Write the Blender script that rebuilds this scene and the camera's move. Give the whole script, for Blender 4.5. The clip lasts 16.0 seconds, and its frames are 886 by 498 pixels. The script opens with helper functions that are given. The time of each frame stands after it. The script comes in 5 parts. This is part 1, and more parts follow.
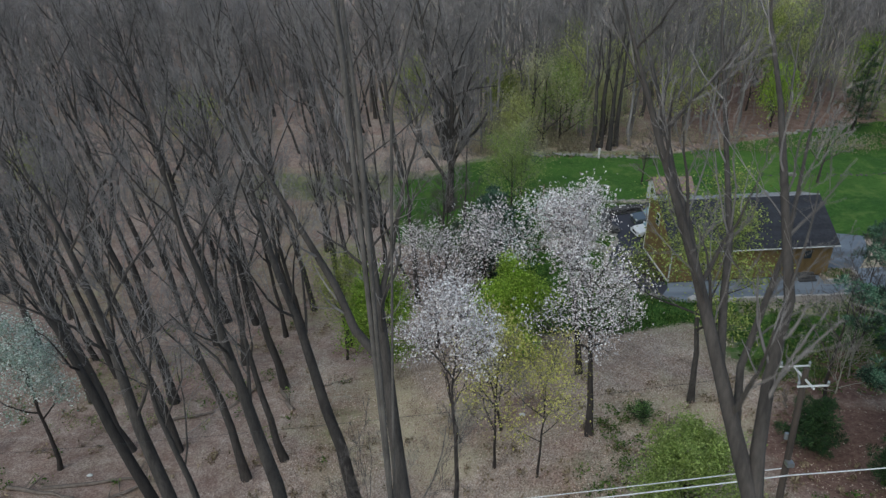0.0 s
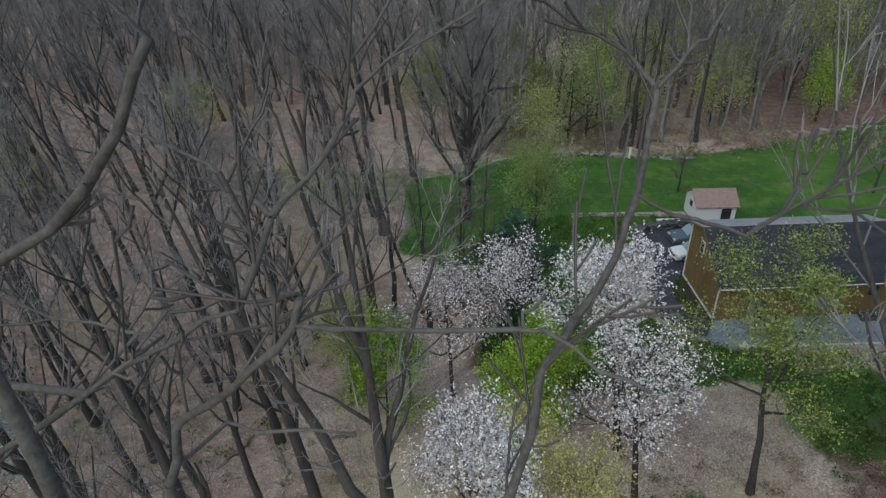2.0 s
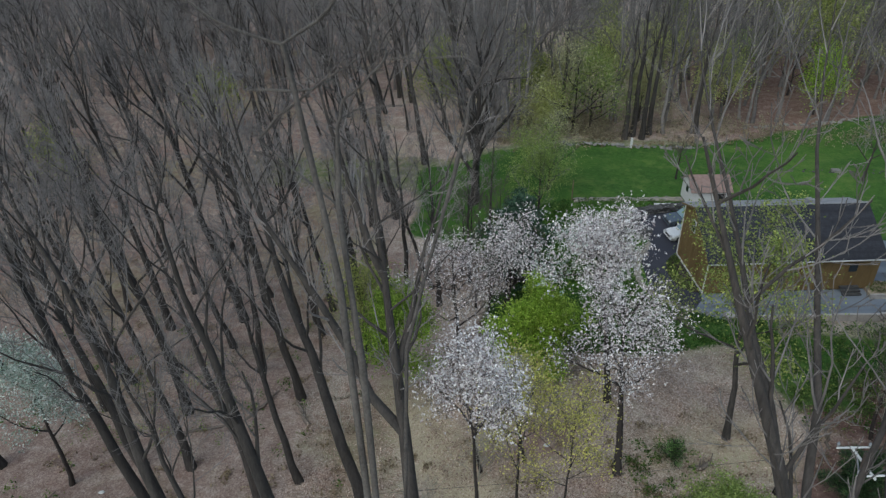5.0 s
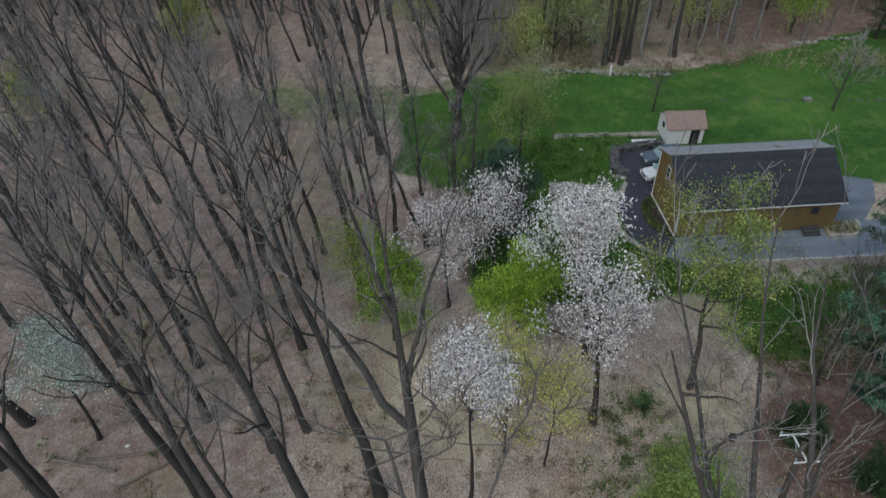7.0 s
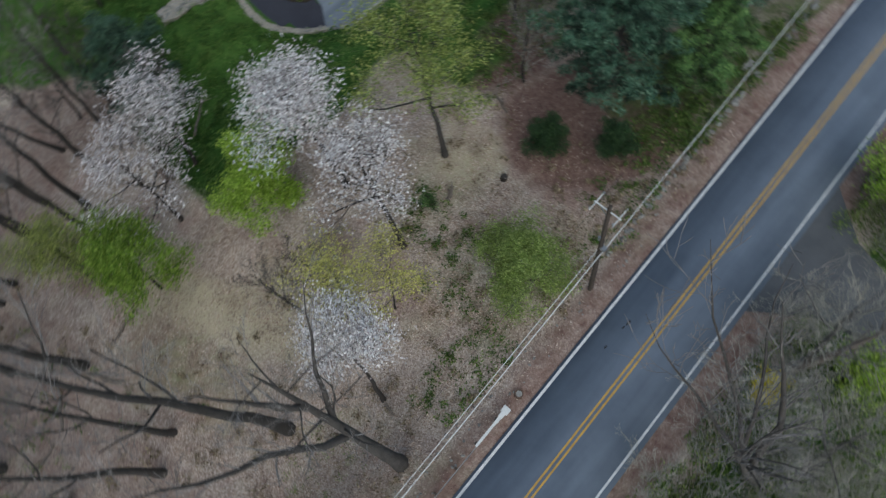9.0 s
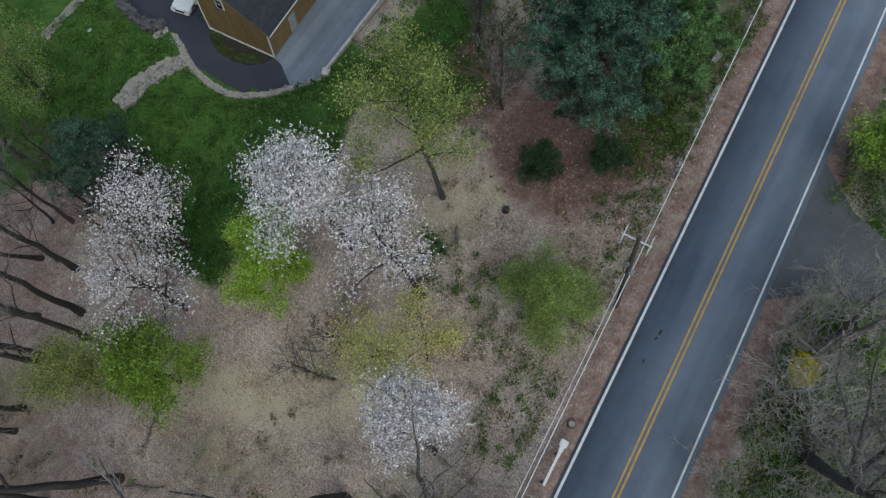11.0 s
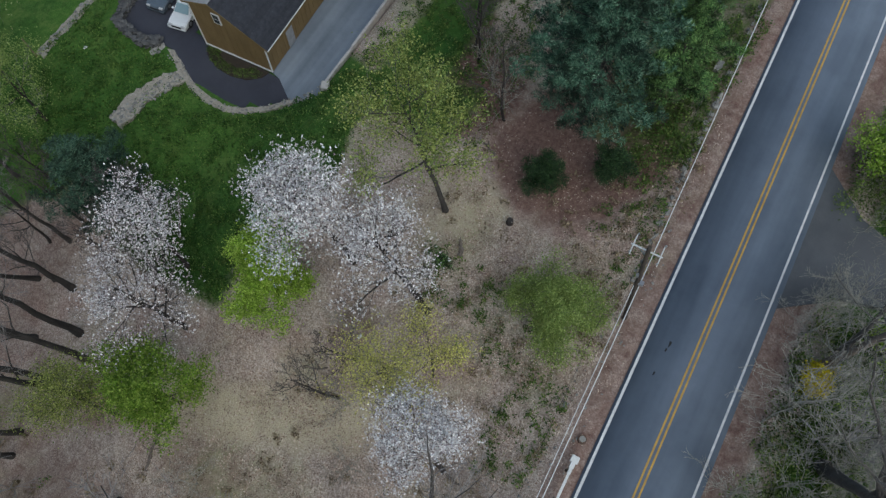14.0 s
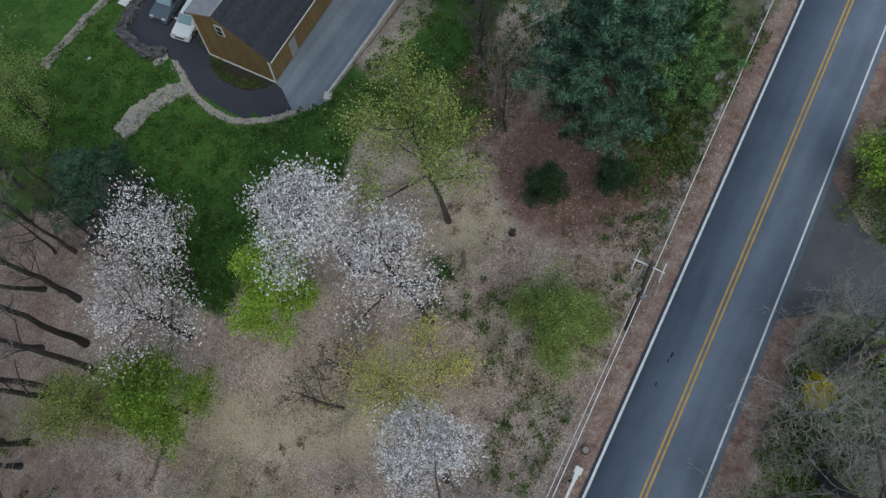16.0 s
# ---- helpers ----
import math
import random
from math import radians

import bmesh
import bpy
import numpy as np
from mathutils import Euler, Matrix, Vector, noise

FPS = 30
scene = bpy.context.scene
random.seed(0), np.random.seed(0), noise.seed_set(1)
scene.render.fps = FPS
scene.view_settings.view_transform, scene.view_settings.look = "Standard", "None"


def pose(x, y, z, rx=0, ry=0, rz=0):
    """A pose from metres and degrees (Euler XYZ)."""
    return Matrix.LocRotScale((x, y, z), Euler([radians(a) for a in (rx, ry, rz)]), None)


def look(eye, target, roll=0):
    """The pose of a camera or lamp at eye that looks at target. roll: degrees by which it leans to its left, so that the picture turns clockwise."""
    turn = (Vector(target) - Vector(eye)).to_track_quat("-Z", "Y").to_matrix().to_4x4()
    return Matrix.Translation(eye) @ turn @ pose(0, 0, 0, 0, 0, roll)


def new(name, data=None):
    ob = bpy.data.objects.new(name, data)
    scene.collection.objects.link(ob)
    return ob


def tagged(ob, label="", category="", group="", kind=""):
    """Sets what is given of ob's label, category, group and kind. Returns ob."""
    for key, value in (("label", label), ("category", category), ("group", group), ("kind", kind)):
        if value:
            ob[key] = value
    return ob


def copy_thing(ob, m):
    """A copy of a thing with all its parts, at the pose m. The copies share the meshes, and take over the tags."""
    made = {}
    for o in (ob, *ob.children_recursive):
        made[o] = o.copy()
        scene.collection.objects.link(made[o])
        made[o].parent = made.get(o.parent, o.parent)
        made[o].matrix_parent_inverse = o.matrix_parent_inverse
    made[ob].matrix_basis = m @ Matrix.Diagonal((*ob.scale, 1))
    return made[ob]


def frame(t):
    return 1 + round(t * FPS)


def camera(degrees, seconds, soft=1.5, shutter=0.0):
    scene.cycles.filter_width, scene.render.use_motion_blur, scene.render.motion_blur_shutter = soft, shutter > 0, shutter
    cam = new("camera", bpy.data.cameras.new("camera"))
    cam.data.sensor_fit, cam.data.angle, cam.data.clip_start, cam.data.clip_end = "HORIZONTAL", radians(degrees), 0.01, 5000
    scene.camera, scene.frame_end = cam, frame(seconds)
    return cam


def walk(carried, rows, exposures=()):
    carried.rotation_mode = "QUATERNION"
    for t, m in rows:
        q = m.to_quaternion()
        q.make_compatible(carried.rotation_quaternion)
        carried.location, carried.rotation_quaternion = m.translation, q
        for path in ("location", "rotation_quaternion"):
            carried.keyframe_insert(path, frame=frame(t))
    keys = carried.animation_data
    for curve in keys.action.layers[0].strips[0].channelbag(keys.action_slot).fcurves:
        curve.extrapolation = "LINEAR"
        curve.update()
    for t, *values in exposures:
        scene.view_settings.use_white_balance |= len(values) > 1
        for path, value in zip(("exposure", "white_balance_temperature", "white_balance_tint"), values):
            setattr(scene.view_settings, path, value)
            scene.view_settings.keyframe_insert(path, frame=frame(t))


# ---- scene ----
cam = camera(64.15, 16.0, soft=1.35, shutter=0.4)
ROWS = [
    (0.0, 0.000, 0.000, 28.878, 0.000, -28.258, -0.158),
    (0.5, -0.220, 2.882, 30.379, -0.679, -31.035, 0.122),
    (1.0, -0.313, 5.552, 30.623, -0.167, -31.065, -0.018),
    (1.5, -0.385, 7.847, 30.483, 0.219, -31.250, 0.021),
    (2.0, -0.451, 9.253, 30.286, 1.073, -31.298, 0.015),
    (2.5, -0.397, 9.322, 30.391, 1.430, -31.356, -0.095),
    (3.0, -0.436, 8.148, 31.006, 1.789, -31.542, -0.194),
    (3.5, -0.251, 6.858, 30.691, 1.765, -31.390, -0.099),
    (4.0, -0.204, 5.807, 30.490, 1.773, -31.279, -0.035),
    (4.5, -0.093, 4.210, 30.492, 2.284, -31.220, -0.167),
    (7.0, -1.128, 5.155, 37.551, -0.244, -40.590, 0.115),
    (7.5, -1.610, 7.938, 39.248, -0.747, -48.101, 0.033),
    (8.0, -1.971, 11.248, 40.951, -2.226, -55.805, -0.116),
    (8.5, -2.147, 14.462, 42.947, -22.437, -62.951, 0.435),
    (9.0, -2.673, 18.349, 44.252, -45.881, -67.917, 0.193),
    (9.5, -2.871, 21.877, 45.707, -57.772, -69.171, 0.434),
    (10.0, -2.791, 23.753, 46.061, -57.537, -69.146, 0.231),
    (12.5, -2.939, 24.611, 45.214, -57.936, -68.066, 0.074),
    (13.0, -2.967, 24.700, 45.085, -58.123, -67.887, 0.083),
    (13.5, -2.955, 24.837, 45.044, -58.254, -67.726, -0.004),
    (14.0, -2.856, 25.015, 45.173, -58.294, -67.724, -0.100),
    (14.5, -2.697, 25.160, 45.350, -58.182, -67.769, -0.287),
    (15.0, -2.617, 25.326, 45.522, -58.339, -67.766, -0.173),
    (15.5, -2.436, 25.460, 45.727, -58.222, -67.890, -0.359),
    (16.0, -2.242, 25.629, 45.931, -58.196, -68.021, -0.460),
]
EXPOSURES = [(0.0, 0.54, 6060, 2), (16.0, 0.51, 6060, 2)]
walk(cam, [(t, pose(x, y, z, 90 + pitch, 0, yaw) @ pose(0, 0, 0, 0, 0, roll)) for t, x, y, z, yaw, pitch, roll in ROWS], EXPOSURES)

# world and sun: dull overcast daylight
world = bpy.data.worlds.new("overcast_sky")
scene.world = world
world.use_nodes = True
wn = world.node_tree
sky = wn.nodes.new("ShaderNodeTexSky")
sky.sky_type = "NISHITA"
sky.sun_disc = False
sky.sun_elevation = radians(38)
sky.sun_rotation = radians(215)
sky.air_density = 1.0
sky.dust_density = 1.5
wn.links.new(sky.outputs[0], wn.nodes["Background"].inputs[0])
wn.nodes["Background"].inputs[1].default_value = 0.08
sun_data = bpy.data.lights.new("sun", "SUN")
sun_data.energy, sun_data.angle, sun_data.color = 1.2, radians(75), (1.0, 0.97, 0.92)
sun = new("sun", sun_data)
sun.matrix_world = look((0, 0, 60), (12, 22, 20))


# ---------------------------------------------------------------- materials
def nodes_of(name):
    m = bpy.data.materials.new(name)
    m.use_nodes = True
    nt = m.node_tree
    return m, nt, nt.nodes["Principled BSDF"]


def node(nt, kind, **values):
    n = nt.nodes.new(kind)
    for key, value in values.items():
        n.inputs[key].default_value = value
    return n


def ramp(nt, source, stops):
    r = nt.nodes.new("ShaderNodeValToRGB")
    el = r.color_ramp.elements
    while len(el) < len(stops):
        el.new(0.5)
    for e, (p, c) in zip(el, stops):
        e.position, e.color = p, (*c, 1)
    nt.links.new(source, r.inputs[0])
    return r.outputs[0]


def coords(nt, kind="Object", scale=(1, 1, 1)):
    tc = nt.nodes.new("ShaderNodeTexCoord")
    mp = node(nt, "ShaderNodeMapping", Scale=scale)
    nt.links.new(tc.outputs[kind], mp.inputs[0])
    return mp.outputs[0]


def noise_of(nt, vec, scale, detail=5.0, rough=0.6):
    n = node(nt, "ShaderNodeTexNoise", Scale=scale, Detail=detail, Roughness=rough)
    nt.links.new(vec, n.inputs["Vector"])
    return n.outputs[0]


def mixed(nt, fac, a, b, mode="MIX"):
    m = nt.nodes.new("ShaderNodeMix")
    m.data_type, m.blend_type = "RGBA", mode
    for sock, val in ((m.inputs["Factor"], fac), (m.inputs["A"], a), (m.inputs["B"], b)):
        if isinstance(val, bpy.types.NodeSocket):
            nt.links.new(val, sock)
        else:
            sock.default_value = val if isinstance(val, float) else (*val, 1)
    return m.outputs["Result"]


def bump(nt, bsdf, height, strength=0.4, distance=0.05):
    b = node(nt, "ShaderNodeBump", Strength=strength, Distance=distance)
    nt.links.new(height, b.inputs["Height"])
    nt.links.new(b.outputs[0], bsdf.inputs["Normal"])


def mat_grain(name, dark, light, scale=3.0, rough=0.8, stretch=(1, 1, 1), bumpy=0.3, dist=0.03, metal=0.0, vary=0.0, island=False, coarse=None):
    """A two-scale noise surface; vary: brightness change from one object to the next."""
    m, nt, b = nodes_of(name)
    v = coords(nt, scale=stretch)
    fine = noise_of(nt, v, scale * 6, 6)
    big = noise_of(nt, v, coarse or scale, 3)
    c = ramp(nt, fine, [(0.28, dark), (0.72, light)])
    c = mixed(nt, 0.55, c, ramp(nt, big, [(0.3, dark), (0.7, light)]))
    if vary:
        if island:
            src = nt.nodes.new("ShaderNodeNewGeometry").outputs["Random Per Island"]
        else:
            src = nt.nodes.new("ShaderNodeObjectInfo").outputs["Random"]
        lo, hi = 1 - vary, 1 + vary
        c = mixed(nt, 1.0, c, ramp(nt, src, [(0, (lo, lo, lo)), (1, (hi, hi, hi))]), "MULTIPLY")
    nt.links.new(c, b.inputs["Base Color"])
    b.inputs["Roughness"].default_value, b.inputs["Metallic"].default_value = rough, metal
    if bumpy:
        bump(nt, b, fine, bumpy, dist)
    return m


def mat_leaf(name, stops, through_light=0.35, rough=0.6, vary=0.3, clump_scale=1.1, crisp=0.13):
    """Small leaves or petals: the colour changes from leaf to leaf and from spray to spray, light clumps against shaded
    gaps.
    """
    m, nt, b = nodes_of(name)
    rnd = nt.nodes.new("ShaderNodeNewGeometry").outputs["Random Per Island"]
    c = ramp(nt, rnd, stops)
    # noise puts the light and shade of whole clumps into the colour
    clump_shade = noise_of(nt, coords(nt), clump_scale, 3, 0.65)
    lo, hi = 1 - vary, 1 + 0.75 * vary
    c = mixed(nt, 1.0, c, ramp(nt, clump_shade, [(0.49 - crisp, (lo, lo, lo)), (0.49 + crisp, (hi, hi, hi))]), "MULTIPLY")
    nt.links.new(c, b.inputs["Base Color"])
    b.inputs["Roughness"].default_value = rough
    b.inputs["Specular IOR Level"].default_value = 0.25
    tr = nt.nodes.new("ShaderNodeBsdfTranslucent")
    nt.links.new(c, tr.inputs[0])
    mix = nt.nodes.new("ShaderNodeMixShader")
    mix.inputs[0].default_value = through_light
    nt.links.new(b.outputs[0], mix.inputs[1])
    nt.links.new(tr.outputs[0], mix.inputs[2])
    nt.links.new(mix.outputs[0], nt.nodes["Material Output"].inputs[0])
    return m


def mat_plain(name, colour, rough=0.5, metal=0.0, coat=0.0):
    m, nt, b = nodes_of(name)
    v = coords(nt)
    n = noise_of(nt, v, 9, 4)
    d = tuple(c * 0.82 for c in colour)
    nt.links.new(ramp(nt, n, [(0.3, d), (0.75, colour)]), b.inputs["Base Color"])
    b.inputs["Roughness"].default_value, b.inputs["Metallic"].default_value = rough, metal
    b.inputs["Coat Weight"].default_value = coat
    return m


def mat_ground():
    """Leaf litter, lawn and bare soil, shared out by the ground's own cover map; soil also paints tree shade."""
    m, nt, b = nodes_of("ground_cover")
    v = coords(nt)
    leaf = nt.nodes.new("ShaderNodeTexVoronoi")
    leaf.inputs["Scale"].default_value = 12.0
    nt.links.new(v, leaf.inputs["Vector"])
    bw = nt.nodes.new("ShaderNodeRGBToBW")
    nt.links.new(leaf.outputs["Color"], bw.inputs[0])
    litter = ramp(nt, bw.outputs[0], [(0.15, (0.175, 0.132, 0.108)), (0.5, (0.45, 0.365, 0.303)), (0.85, (0.78, 0.675, 0.58))])
    mid = noise_of(nt, v, 0.5, 6, 0.7)
    litter = mixed(nt, 0.4, litter, ramp(nt, mid, [(0.3, (0.25, 0.172, 0.147)), (0.45, (0.43, 0.333, 0.288)), (0.58, (0.52, 0.43, 0.355)), (0.74, (0.64, 0.56, 0.41))]))
    big = noise_of(nt, v, 0.09, 4, 0.6)
    warm = noise_of(nt, v, 0.17, 5, 0.7)
    litter = mixed(nt, ramp(nt, warm, [(0.5, (0, 0, 0)), (0.66, (0.75, 0.75, 0.75))]), litter, ramp(nt, bw.outputs[0], [(0.1, (0.22, 0.13, 0.105)), (0.9, (0.56, 0.395, 0.33))]))
    moss = ramp(nt, big, [(0.5, (0, 0, 0)), (0.66, (0.6, 0.6, 0.6))])
    litter = mixed(nt, moss, litter, ramp(nt, mid, [(0.35, (0.43, 0.385, 0.25)), (0.6, (0.24, 0.27, 0.10))]))
    blade = noise_of(nt, v, 9.0, 8, 0.85)
    tuft = noise_of(nt, v, 1.7, 6, 0.75)
    # blade noise paints the shadow between blades and their lighter tips
    grass = ramp(nt, blade, [(0.36, (0.009, 0.03, 0.007)), (0.5, (0.044, 0.122, 0.023)), (0.62, (0.19, 0.31, 0.077))])
    grass = mixed(nt, 0.5, grass, ramp(nt, tuft, [(0.35, (0.015, 0.046, 0.011)), (0.5, (0.043, 0.122, 0.022)), (0.66, (0.11, 0.20, 0.042))]))
    grass = mixed(nt, 0.4, grass, ramp(nt, big, [(0.35, (0.013, 0.045, 0.011)), (0.65, (0.115, 0.20, 0.037))]))
    grass = mixed(nt, ramp(nt, noise_of(nt, v, 0.45, 5, 0.75), [(0.5, (0, 0, 0)), (0.72, (0.6, 0.6, 0.6))]), grass, (0.175, 0.235, 0.065))
    soil = ramp(nt, noise_of(nt, v, 3.0, 8, 0.85), [(0.3, (0.09, 0.053, 0.044)), (0.5, (0.19, 0.117, 0.095)), (0.7, (0.34, 0.232, 0.193))])

    def cover(name):
        a = nt.nodes.new("ShaderNodeAttribute")
        a.attribute_name = name
        add = nt.nodes.new("ShaderNodeMath")
        add.operation = "MULTIPLY_ADD"
        add.inputs[1].default_value = 0.55
        nt.links.new(noise_of(nt, v, 0.9, 6, 0.7), add.inputs[0])
        nt.links.new(a.outputs["Fac"], add.inputs[2])
        return ramp(nt, add.outputs[0], [(0.62, (0, 0, 0)), (0.92, (1, 1, 1))])

    c = mixed(nt, cover("soil"), litter, soil)
    straw = ramp(nt, noise_of(nt, v, 14.0, 6, 0.8), [(0.34, (0.30, 0.25, 0.165)), (0.5, (0.50, 0.43, 0.30)), (0.66, (0.68, 0.60, 0.44))])
    c = mixed(nt, cover("straw"), c, straw)
    c = mixed(nt, cover("lawn"), c, grass)
    nt.links.new(c, b.inputs["Base Color"])
    b.inputs["Roughness"].default_value = 0.95
    b.inputs["Specular IOR Level"].default_value = 0.15
    both = nt.nodes.new("ShaderNodeMath")
    both.operation = "ADD"
    nt.links.new(bw.outputs[0], both.inputs[0])
    nt.links.new(blade, both.inputs[1])
    bump(nt, b, both.outputs[0], 0.6, 0.06)
    return m


def mat_asphalt(name, dark, light, streak=True):
    m, nt, b = nodes_of(name)
    v = coords(nt)
    fine = noise_of(nt, v, 40, 4, 0.7)
    c = ramp(nt, fine, [(0.3, dark), (0.75, light)])
    if streak:
        turn = coords(nt)
        turn.node.inputs["Rotation"].default_value = (0, 0, radians(-2.54))
        squeeze = node(nt, "ShaderNodeMapping", Scale=(0.008, 0.75, 1))
        nt.links.new(turn, squeeze.inputs[0])
        lane = noise_of(nt, squeeze.outputs[0], 1.0, 3, 0.5)
        c = mixed(nt, 0.75, c, ramp(nt, lane, [(0.35, dark), (0.62, tuple(x * 1.12 for x in light))]))
    blot = noise_of(nt, v, 0.25, 5, 0.65)
    c = mixed(nt, 0.45, c, ramp(nt, blot, [(0.35, dark), (0.65, light)]))
    nt.links.new(c, b.inputs["Base Color"])
    b.inputs["Roughness"].default_value = 0.85
    b.inputs["Specular IOR Level"].default_value = 0.3
    bump(nt, b, fine, 0.25, 0.01)
    return m


M_GROUND = mat_ground()
M_ROAD = mat_asphalt("road_asphalt", (0.083, 0.103, 0.138), (0.15, 0.178, 0.225))
M_DRIVE = mat_asphalt("dark_sealed_asphalt", (0.03, 0.031, 0.042), (0.062, 0.064, 0.082), False)
M_DRIVE_OLD = mat_asphalt("worn_grey_asphalt", (0.105, 0.125, 0.155), (0.23, 0.262, 0.305))
M_LANE = mat_asphalt("dull_lane_asphalt", (0.07, 0.073, 0.08), (0.15, 0.152, 0.16), False)
M_WHITE_LINE = mat_grain("white_road_paint", (0.42, 0.43, 0.44), (0.78, 0.78, 0.77), 2.0, 0.6, bumpy=0.1)
M_YELLOW_LINE = mat_grain("yellow_road_paint", (0.34, 0.19, 0.035), (0.66, 0.40, 0.06), 2.0, 0.6, bumpy=0.1)
M_BARK = mat_grain("grey_brown_bark", (0.015, 0.013, 0.012), (0.09, 0.078, 0.07), 2.2, 0.9, (1, 1, 0.18), 0.8, 0.05, vary=0.3)
M_TWIG = mat_grain("grey_twigs", (0.10, 0.09, 0.084), (0.315, 0.288, 0.275), 1.2, 0.9, bumpy=0, vary=0.35)
M_PALE_TWIG = mat_grain("pale_grey_twigs", (0.19, 0.178, 0.145), (0.50, 0.47, 0.40), 1.2, 0.9, bumpy=0, vary=0.3)
# paler copy of the grey twigs, distance haze put into the colour
M_FAR_TWIG = mat_grain("far_hazed_twigs", (0.15, 0.138, 0.136), (0.46, 0.43, 0.425), 0.12, 0.9, bumpy=0, island=True)
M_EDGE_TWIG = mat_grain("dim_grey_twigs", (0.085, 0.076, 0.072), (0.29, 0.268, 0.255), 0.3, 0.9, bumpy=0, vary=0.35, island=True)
M_DARK_BARK = mat_grain("dark_cherry_bark", (0.018, 0.014, 0.013), (0.06, 0.048, 0.042), 3, 0.85, (1, 1, 0.3), 0.6, 0.03)
# dark first stop and fine clumps paint the shaded gaps among white petals
M_BLOSSOM = mat_leaf("white_blossom", [(0, (0.20, 0.15, 0.14)), (0.28, (0.62, 0.55, 0.54)), (0.6, (0.86, 0.82, 0.81)), (1, (0.95, 0.93, 0.92))], 0.15, vary=0.32, clump_scale=2.6)
M_BLOSSOM_GREEN = mat_leaf("greenish_blossom", [(0, (0.18, 0.27, 0.2)), (0.4, (0.42, 0.52, 0.44)), (1, (0.86, 0.88, 0.84))], 0.3)
M_CHERRY_TWIG = mat_grain("dark_cherry_twigs", (0.05, 0.042, 0.038), (0.15, 0.13, 0.12), 1.5, 0.9, bumpy=0)
M_LIME = mat_leaf("lime_spring_leaves", [(0, (0.16, 0.27, 0.03)), (0.5, (0.36, 0.53, 0.07)), (1, (0.56, 0.70, 0.15))], 0.45)
M_OLIVE = mat_leaf("yellow_green_leaves", [(0, (0.12, 0.16, 0.035)), (0.5, (0.27, 0.32, 0.08)), (1, (0.52, 0.55, 0.17))], 0.4)
M_MOSSY = mat_leaf("fresh_green_leaves", [(0, (0.10, 0.18, 0.02)), (0.6, (0.24, 0.37, 0.05)), (1, (0.42, 0.53, 0.11))], 0.42)
M_HAZE = mat_leaf("pale_spring_haze", [(0, (0.30, 0.33, 0.10)), (0.5, (0.52, 0.55, 0.20)), (1, (0.73, 0.74, 0.34))], 0.45)
M_SOFT_GREEN = mat_leaf("soft_green_leaves", [(0, (0.17, 0.24, 0.06)), (0.6, (0.31, 0.40, 0.115)), (1, (0.48, 0.56, 0.2))], 0.45)
# pinkish petals, again with shaded gaps painted by the dark first stop
M_BLOSSOM_PINK = mat_leaf("pinkish_white_blossom", [(0, (0.17, 0.125, 0.12)), (0.35, (0.54, 0.47, 0.46)), (0.75, (0.92, 0.87, 0.86)), (1, (0.97, 0.94, 0.93))], 0.15, vary=0.32, clump_scale=2.6)
M_YELLOW = mat_leaf("yellow_forsythia_flowers", [(0, (0.34, 0.34, 0.09)), (0.5, (0.60, 0.57, 0.16)), (1, (0.86, 0.81, 0.28))], 0.4)
M_GOLD = mat_leaf("deep_yellow_flowers", [(0, (0.5, 0.40, 0.02)), (1, (0.95, 0.80, 0.05))])
# conifers: high vary and crisp paint lit tufts and the shade between them
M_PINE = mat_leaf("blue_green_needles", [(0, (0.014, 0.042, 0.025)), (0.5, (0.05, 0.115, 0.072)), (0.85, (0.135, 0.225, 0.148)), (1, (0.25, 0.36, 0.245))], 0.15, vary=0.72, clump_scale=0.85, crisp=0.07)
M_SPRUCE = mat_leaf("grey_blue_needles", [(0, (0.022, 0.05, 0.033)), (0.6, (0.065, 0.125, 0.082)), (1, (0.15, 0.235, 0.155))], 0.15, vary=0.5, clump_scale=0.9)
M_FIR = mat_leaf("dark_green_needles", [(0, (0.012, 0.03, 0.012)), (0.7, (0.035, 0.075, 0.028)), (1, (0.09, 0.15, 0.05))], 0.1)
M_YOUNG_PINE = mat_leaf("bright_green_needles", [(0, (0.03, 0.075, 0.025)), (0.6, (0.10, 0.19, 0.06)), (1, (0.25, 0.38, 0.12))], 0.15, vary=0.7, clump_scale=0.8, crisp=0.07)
M_WEED = mat_leaf("undergrowth_leaves", [(0, (0.04, 0.08, 0.015)), (0.6, (0.10, 0.165, 0.035)), (1, (0.22, 0.28, 0.075))], 0.3)
M_THICKET = mat_leaf("thicket_leaves", [(0, (0.04, 0.07, 0.014)), (0.6, (0.145, 0.215, 0.045)), (1, (0.34, 0.42, 0.11))], 0.3, vary=0.55, clump_scale=0.5)
M_DRY = mat_leaf("dry_tan_grass", [(0, (0.14, 0.10, 0.06)), (1, (0.38, 0.31, 0.2))], 0.25)
M_STONE = mat_grain("grey_fieldstone", (0.11, 0.108, 0.10), (0.36, 0.345, 0.32), 2.5, 0.9, bumpy=0.6, vary=0.3)
M_GRAVEL = mat_grain("pale_gravel", (0.19, 0.165, 0.132), (0.46, 0.42, 0.355), 4, 0.95, bumpy=0.8)
M_CONCRETE = mat_grain("pale_concrete", (0.30, 0.28, 0.26), (0.52, 0.49, 0.46), 2, 0.85)
M_SIDING = mat_grain("ochre_brown_siding", (0.14, 0.09, 0.034), (0.22, 0.148, 0.062), 1.2, 0.75, (1, 1, 0.25), 0.25, 0.01)
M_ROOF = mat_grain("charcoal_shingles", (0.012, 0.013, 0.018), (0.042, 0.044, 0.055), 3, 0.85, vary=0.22)
